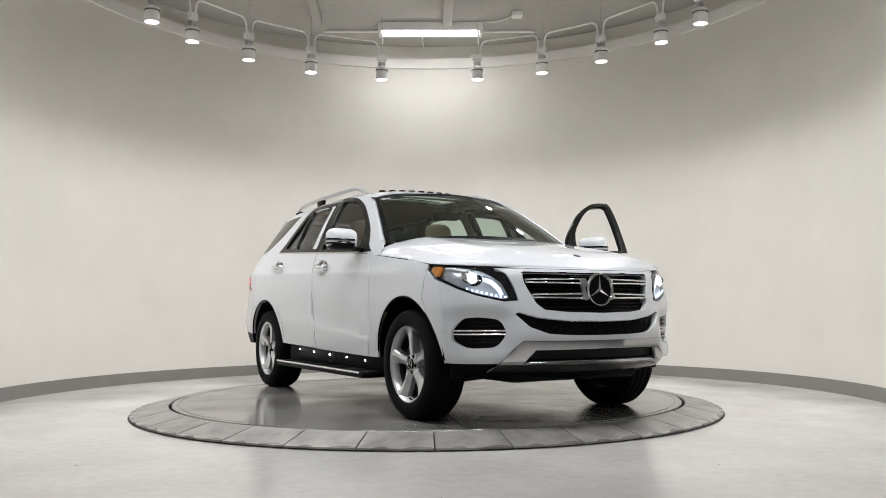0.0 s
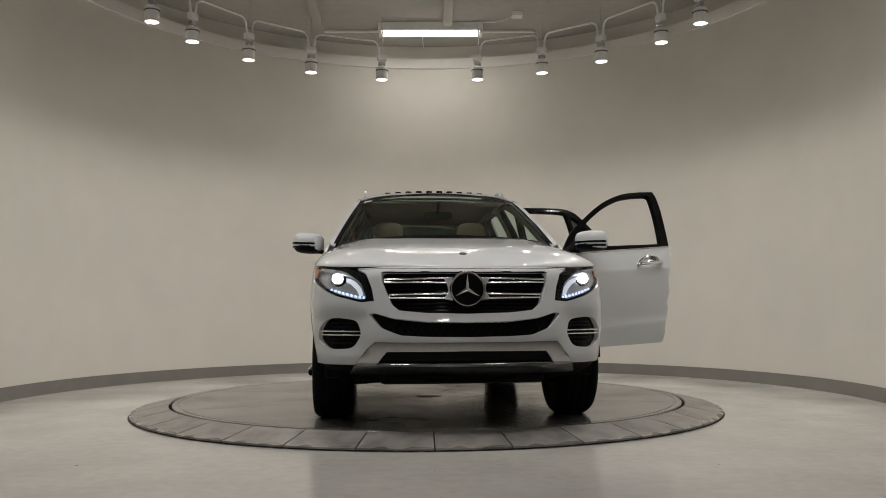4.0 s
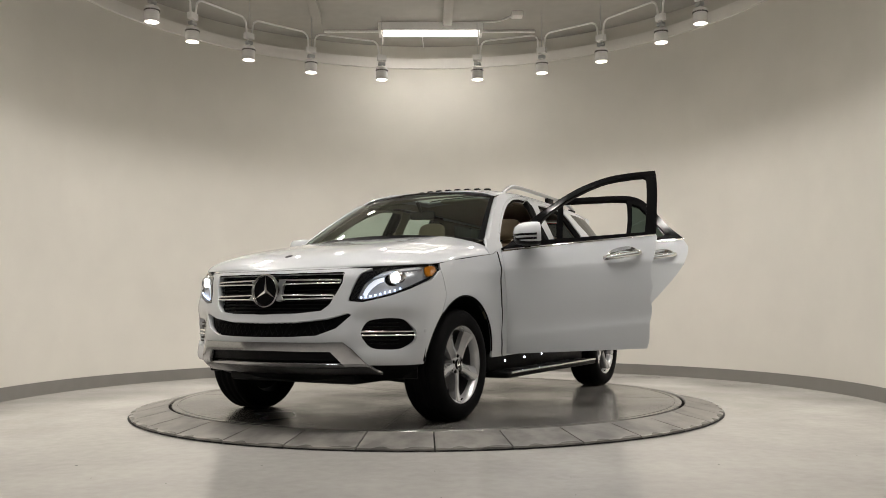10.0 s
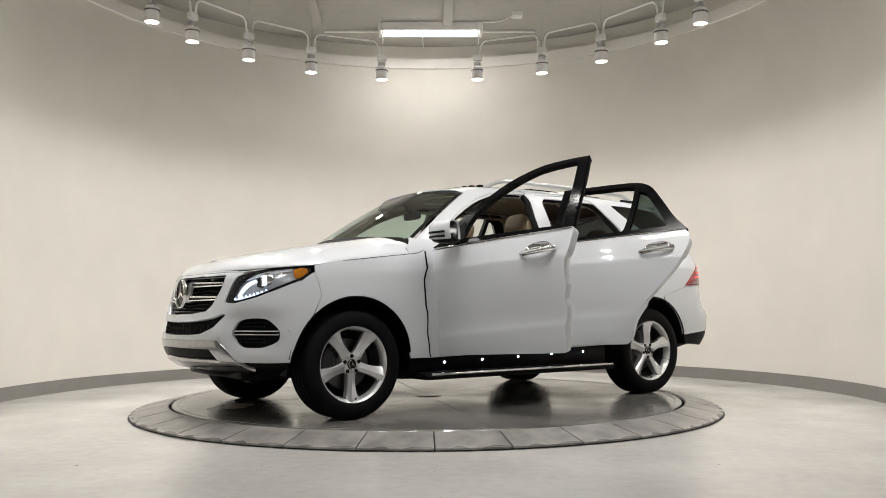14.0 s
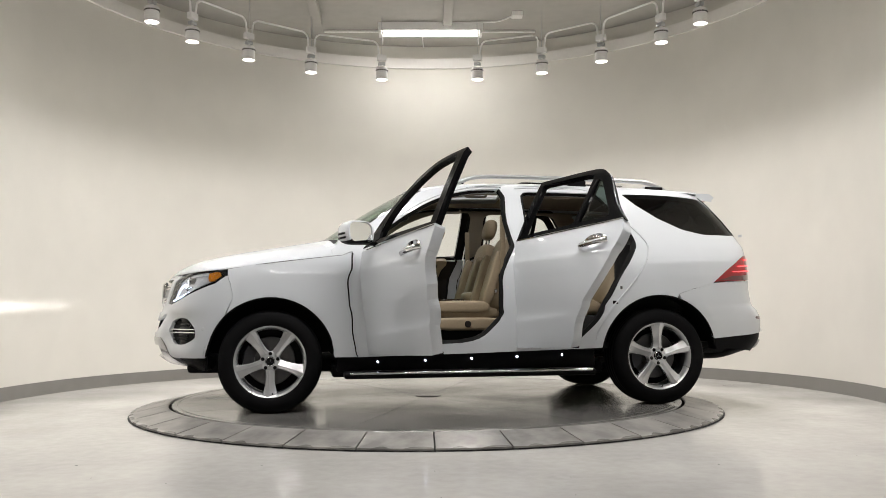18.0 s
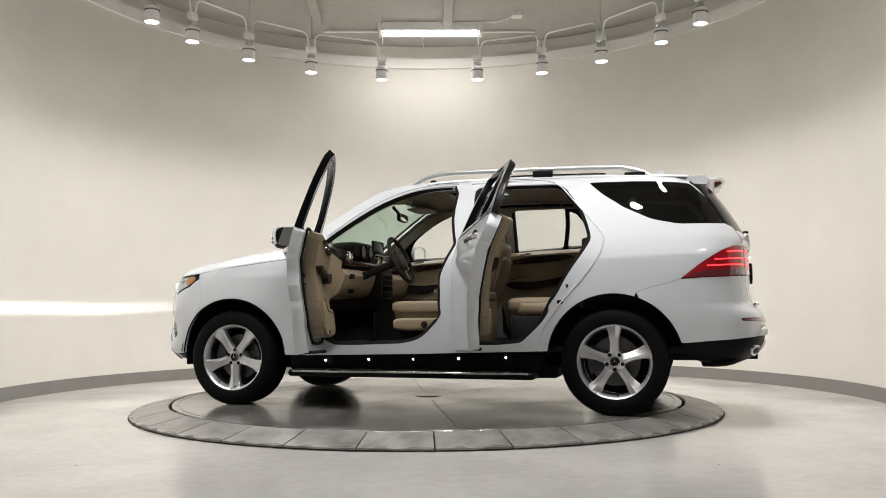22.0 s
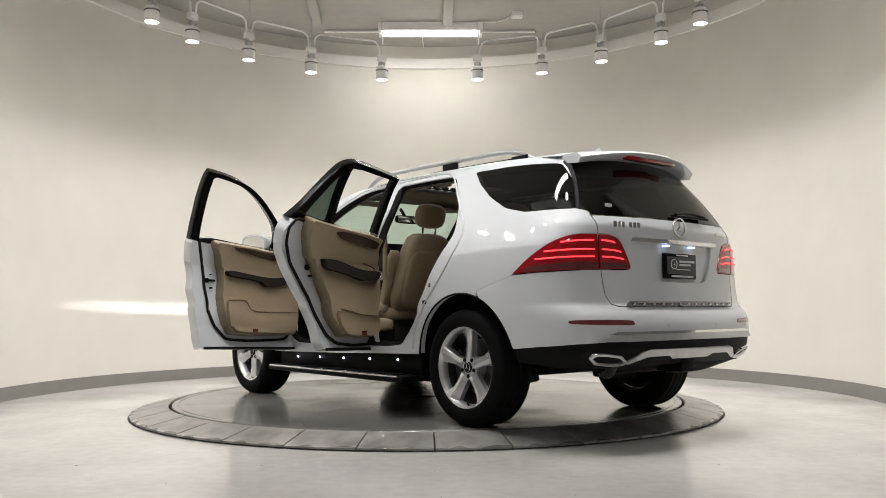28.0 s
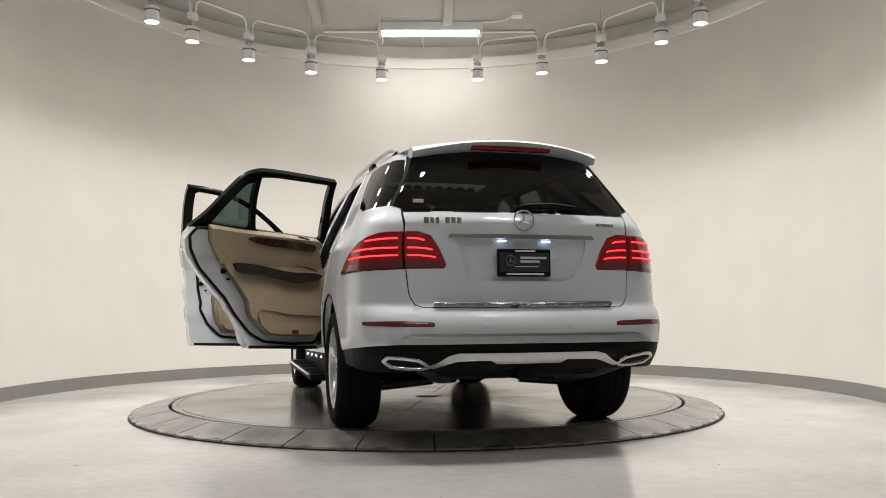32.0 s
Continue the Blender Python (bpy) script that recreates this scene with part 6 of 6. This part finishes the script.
    # steering wheel
    w = tube("steering_wheel", [(0.19 * math.cos(2 * math.pi * i / 40), 0.19 * math.sin(2 * math.pi * i / 40), 0) for i in range(40)], 0.0165, M_DASH, car, "black leather steering wheel with three spokes", n=10, closed=True)
    w.matrix_basis = Matrix.Translation((0.265, 0.385, 1.125)) @ Matrix.Rotation(radians(-66), 4, "Y")
    puff("wheel_boss", -0.085, 0.085, -0.09, 0.09, -0.045, 0.02, M_DASH, w, "black airbag boss")
    for a in (90, -90, 180):
        c, s = math.cos(radians(a)), math.sin(radians(a))
        tube("wheel_spoke", [(0.06 * c, 0.06 * s, -0.01), (0.185 * c, 0.185 * s, 0)], 0.02, M_DASH if a != 180 else M_CHROME, w, n=6, flat=0.5)
    tube("steering_column", [(0.29, 0.385, 1.115), (0.62, 0.385, 0.99)], 0.032, M_DASH, car, "dark steering column", n=12)
    for sd in (1, -1):
        tube("column_stalk", [(0.33, 0.385, 1.10), (0.31, 0.385 + 0.15 * sd, 1.115)], 0.008, M_DASH, car, n=6)
    # mirror and visors
    rm = puff("rear_view_mirror", 0.37, 0.40, -0.12, 0.12, 1.475, 1.545, M_DASH, car, "black rear-view mirror")
    box("mirror_face", 0.366, 0.371, -0.105, 0.105, 1.483, 1.537, M_MIRROR, rm, "silvered mirror face", 0.002)
    tube("mirror_stem", [(0.40, 0, 1.53), (0.47, 0, 1.61)], 0.014, M_DASH, rm, n=8)
    for y in (0.36, -0.36):
        v_ = puff("sun_visor", 0.22, 0.42, y - 0.19, y + 0.19, 1.600, 1.622, M_BEIGE, car, "beige sun visor")
        v_.rotation_euler = (0, 0, 0)


def cabin(car):
    # floor tub and bulkheads
    box("cabin_floor", -2.15, 0.98, -0.80, 0.80, 0.42, 0.465, M_CARPET, car, "black carpeted cabin floor", 0.01)
    box("bulkhead", 0.94, 1.00, -0.78, 0.78, 0.45, 1.20, M_CARPET, car, "", 0.02)
    box("boot_floor", -2.20, -1.25, -0.62, 0.62, 0.70, 0.76, M_CARPET, car, "black boot carpet", 0.02)
    for sd in (1, -1):
        box("boot_side", -2.15, -1.22, 0.62 * sd, 0.70 * sd, 0.72, 1.24, M_CARPET, car, "", 0.02)
        # trim inside the pillars and along the window line
        up = [X(0.80, 1.12), X(0.86, 1.02), X(0.86, 0.47), X(0.0, 0.44), X(-0.95, 0.45), X(-1.02, 0.62), X(-1.15, 0.80), X(-1.60, 0.90), X(-2.02, 1.02), X(-2.08, 1.25), X(-2.0, 1.60), X(-1.85, 1.645), X(-1.30, 1.668), X(-0.60, 1.682), X(-0.20, 1.684), X(0.10, 1.668), X(0.32, 1.625), X(0.50, 1.515), X(0.68, 1.392), X(0.82, 1.285)]
        sheet("pillar_trim", up, M_BEIGE, car, "beige pillar and side trim", holes=(OPEN_F, OPEN_R, QUARTER), lift=-0.055, rim=0.012, back=True, side=sd, step=0.06, surf=frame_shell)
        tube("opening_seal", [tuple((frame_shell(s, z) - np.array([0, 0.036, 0])) * np.array([1, sd, 1])) for s, z in OPEN_F], 0.030, M_SEAL, car, "black rubber opening seal", n=6, closed=True)
        tube("opening_seal", [tuple((frame_shell(s, z) - np.array([0, 0.036, 0])) * np.array([1, sd, 1])) for s, z in OPEN_R], 0.030, M_SEAL, car, "black rubber opening seal", n=6, closed=True)
        box("scuff_plate", -0.10, 0.62, 0.80 * sd, 0.87 * sd, 0.458, 0.466, M_DARKMETAL, car, "metal sill plate", 0.003)
        box("belt_buckle_trim", -0.31, -0.27, 0.70 * sd, 0.72 * sd, 0.95, 1.45, M_TAN, car, "tan seat belt", 0.004)
        # grab handles
        for x in (-0.02, -0.72):
            tube("grab_handle", arc_pts([(x, 0.585 * sd, 1.645), (x - 0.01, 0.555 * sd, 1.615), (x - 0.17, 0.555 * sd, 1.615), (x - 0.18, 0.585 * sd, 1.645)], 0.02), 0.010, M_BEIGE, car, "beige grab handle", n=8)
    grid("headliner", lambda v, u: roof(v, u) - np.stack([0 * v, 0 * v, 0.045 + 0 * v], -1), M_BEIGE, car, "beige headliner round the open sunroof", v0=-0.98, v1=0.98, u0=0.01, u1=0.98, nv=30, nu=48, holes=lambda v, u: abs(v) < 0.70 and 0.165 < u < 0.365)
    # front and rear door check: striker plates
    box("door_striker", -0.195, -0.175, 0.90, 0.925, 0.85, 0.875, M_CHROME, car, "steel door striker", 0.004)
    box("door_striker", -1.21, -1.18, 0.895, 0.925, 0.88, 0.92, M_CHROME, car, "", 0.004)
    # raised lips of the body round the open door apertures
    for line in ([X(-0.40, 1.672)] + spline([X(-0.705, 1.682), X(-0.893, 1.682), X(-1.00, 1.664), X(-1.08, 1.618), X(-1.165, 1.52), X(-1.285, 1.38), X(-1.375, 1.27), X(-1.395, 1.19), X(-1.368, 1.10), X(-1.27, 0.955), X(-1.12, 0.79), X(-1.0, 0.63), X(-0.94, 0.47)], 4),
                 spline([X(0.70, 1.295), X(0.47, 1.468), X(0.28, 1.576), X(0.08, 1.648), X(-0.10, 1.676), X(-0.295, 1.684)], 4)):
        tube("jamb_lip", [tuple(frame_shell(s, z) + np.array([0, 0.001, 0])) for s, z in line], 0.006, M_PAINT, car, n=6)
    # labels and plugs on the door jambs
    for x, z, w, h, mat in ((-0.262, 0.875, 0.012, 0.026, M_PALE), (-0.255, 0.835, 0.010, 0.022, M_BLACK), (-0.250, 0.800, 0.010, 0.020, M_PALE), (-1.098, 0.775, 0.020, 0.012, M_BLACK), (-1.148, 0.885, 0.008, 0.012, M_DULLCHROME)):
        sheet("jamb_label", [X(x + w, z - h), X(x - w, z - h), X(x - w, z + h), X(x + w, z + h)], mat, car, "small label on the door jamb", lift=0.003, rim=0.003, step=0.03)
    front_seat(car, 0.385)
    front_seat(car, -0.385)
    rear_seat(car)
    dashboard(car)
# ---------- lamps under the ceiling ----------
def spot_lamp():
    """A round track head under a junction box, hanging by a thin rod."""
    h = lathe("spot_lamp", [(0.0001, 0.012), (0.060, 0.010), (0.066, 0.002), (0.070, 0.0), (0.071, 0.016), (0.071, 0.088), (0.069, 0.090), (0.069, 0.097), (0.071, 0.099), (0.070, 0.146), (0.060, 0.156), (0.0001, 0.158)], M_WHITEPL, None, "", n=28)
    tagged(h, "white round spot lamp, lit, under the ceiling", "spot lamp", group="spot lamps round the turntable")
    lathe("lamp_glass", [(0.0001, 0.006), (0.058, 0.006)], M_LAMPGLOW, h, "glowing lamp face", n=24)
    for k in range(18):
        a = 2 * math.pi * k / 18
        s = box("vent_slot", -0.009, 0.009, 0.0685, 0.0730, 0.108, 0.122, M_GAP, h)
        s.rotation_euler = (0, 0, a)
    tube("lamp_neck", [(0, 0, 0.155), (0, 0, 0.250)], 0.016, M_WHITEPL, h, n=8)
    box("lamp_yoke", -0.042, 0.042, -0.028, 0.028, 0.182, 0.222, M_RAIL, h, "metal swivel joint", 0.008)
    box("junction_box", -0.055, 0.055, -0.03, 0.03, 0.245, 0.315, M_WHITEPL, h, "white junction box", 0.005)
    tube("hanging_rod", [(0, 0, 0.31), (0, 0, CEIL_Z - LAMP_Z)], 0.003, M_RAIL, h, "thin hanging rod", n=5)
    return h


def fixtures():
    first = spot_lamp()
    for i, a in enumerate(LAMP_ANGLES):
        m = Matrix.Translation(lamp_place(a)) @ Matrix.Rotation(radians(a - 90), 4, "Z")
        if i == 0:
            first.matrix_basis = m
        else:
            copy_thing(first, m)
    # conduit from box to box: up, over and down
    runs = [(0, 1), (1, 2), (2, 3), (3, 4), (5, 6), (6, 7), (7, 8), (8, 9), (9, 10), (10, 11), (13, 0), (12, 13)]
    for i, j in runs:
        p, q = lamp_place(LAMP_ANGLES[i], LAMP_R, LAMP_Z + 0.31), lamp_place(LAMP_ANGLES[j], LAMP_R, LAMP_Z + 0.31)
        d = (q - p).normalized()
        p, q = p + d * 0.035, q - d * 0.035
        up = Vector((0, 0, 0.17))
        tagged(tube("conduit", arc_pts([p, p + up + d * 0.02, q + up - d * 0.02, q], 0.10, 8), 0.0115, M_WHITEPL, None, "", n=8), "white painted conduit between spot lamps", "conduit", group="conduits between spot lamps")
    # tube fixtures on the ceiling; the second and last are added for fill
    for k, (x_, y, _w) in enumerate(TUBES):
        t = part("tube_fixture", box_bm(-0.66, 0.66, -0.105, 0.105, -0.105, 0.0, 0.006), M_WHITEPL, None, "", 40)
        tagged(t, "white ceiling fixture with a lit tube light", "ceiling light", group="tube fixtures")
        t.location = (x_, y, CEIL_Z)
        box("diffuser", -0.61, 0.61, -0.070, 0.070, -0.138, -0.102, M_TUBE, t, "glowing diffuser", 0.012)
        for x in (-0.635, 0.635):
            box("end_cap", x - 0.018, x + 0.018, -0.10, 0.10, -0.142, -0.10, M_WHITEPL, t, "", 0.004)
        if k == 0:
            tube("feed_conduit", arc_pts([(-0.60, -0.13, -0.30), (-0.60, -0.13, -0.02), (0.60, -0.13, -0.02), (0.60, -0.13, -0.30)], 0.06), 0.008, M_WHITEPL, t, n=8)
    tagged(tube("ceiling_pipe", [(-1.32, 3.46, CEIL_Z - 0.022), (1.40, 3.46, CEIL_Z - 0.022)], 0.017, M_WHITEPL, None, "", n=8), "white pipe under the ceiling", "pipe")
    for x0, y1, tilt in ((-1.35, 3.02, 0.045), (0.255, 3.00, 0.0)):
        bm = box_bm(-0.055, 0.055, -1.9, 0.0, -0.11, -0.001, 0.004)
        tagged(part("ceiling_beam", bm, M_CEIL, None, "", 40), "painted beam under the ceiling", "beam").matrix_basis = Matrix.Translation((x0, y1, CEIL_Z)) @ Matrix.Rotation(tilt, 4, "Z")
    tagged(box("ceiling_box", 1.04, 1.17, 2.76, 2.89, CEIL_Z - 0.055, CEIL_Z - 0.001, M_WHITEPL, None, "", 0.005), "white ceiling junction box", "junction box")
    tagged(tube("conduit", arc_pts([(1.10, 2.83, CEIL_Z - 0.02), (0.90, 3.10, CEIL_Z - 0.02), (0.48, 3.13, CEIL_Z - 0.02)], 0.12), 0.011, M_WHITEPL, None, "", n=8), "white conduit on the ceiling", "conduit")
    tagged(tube("cable_end", arc_pts([(-0.06, 3.61, CEIL_Z), (-0.055, 3.63, CEIL_Z - 0.09), (-0.04, 3.64, CEIL_Z - 0.18)], 0.04), 0.008, M_WHITEPL, None, "", n=6), "short white cable end hanging from the ceiling", "cable")
room()
specks()
disc = turntable()
car = tagged(new("suv_car"), "white mid-size SUV with two open doors, parked on the turntable", "car")
CAR_SHIFT = Matrix.Translation((-0.182, 0.072, 0.0))
car_body(car)
wheels(car)
for _front, _side, _angle in ((True, 1, 71.5), (False, 1, 66.2), (True, -1, 0.0), (False, -1, 0.0)):
    door(car, _front, _side, _angle)
roof_details(car)
cabin(car)
fixtures()
for ob in list(car.children):
    ob.matrix_parent_inverse = CAR_SHIFT


def motions():
    times = [i * 0.5 for i in range(65)]
    for thing in (disc, car):
        walk(thing, [(t, pose(0, 0, 0, 0, 0, heading(t))) for t in times])


motions()
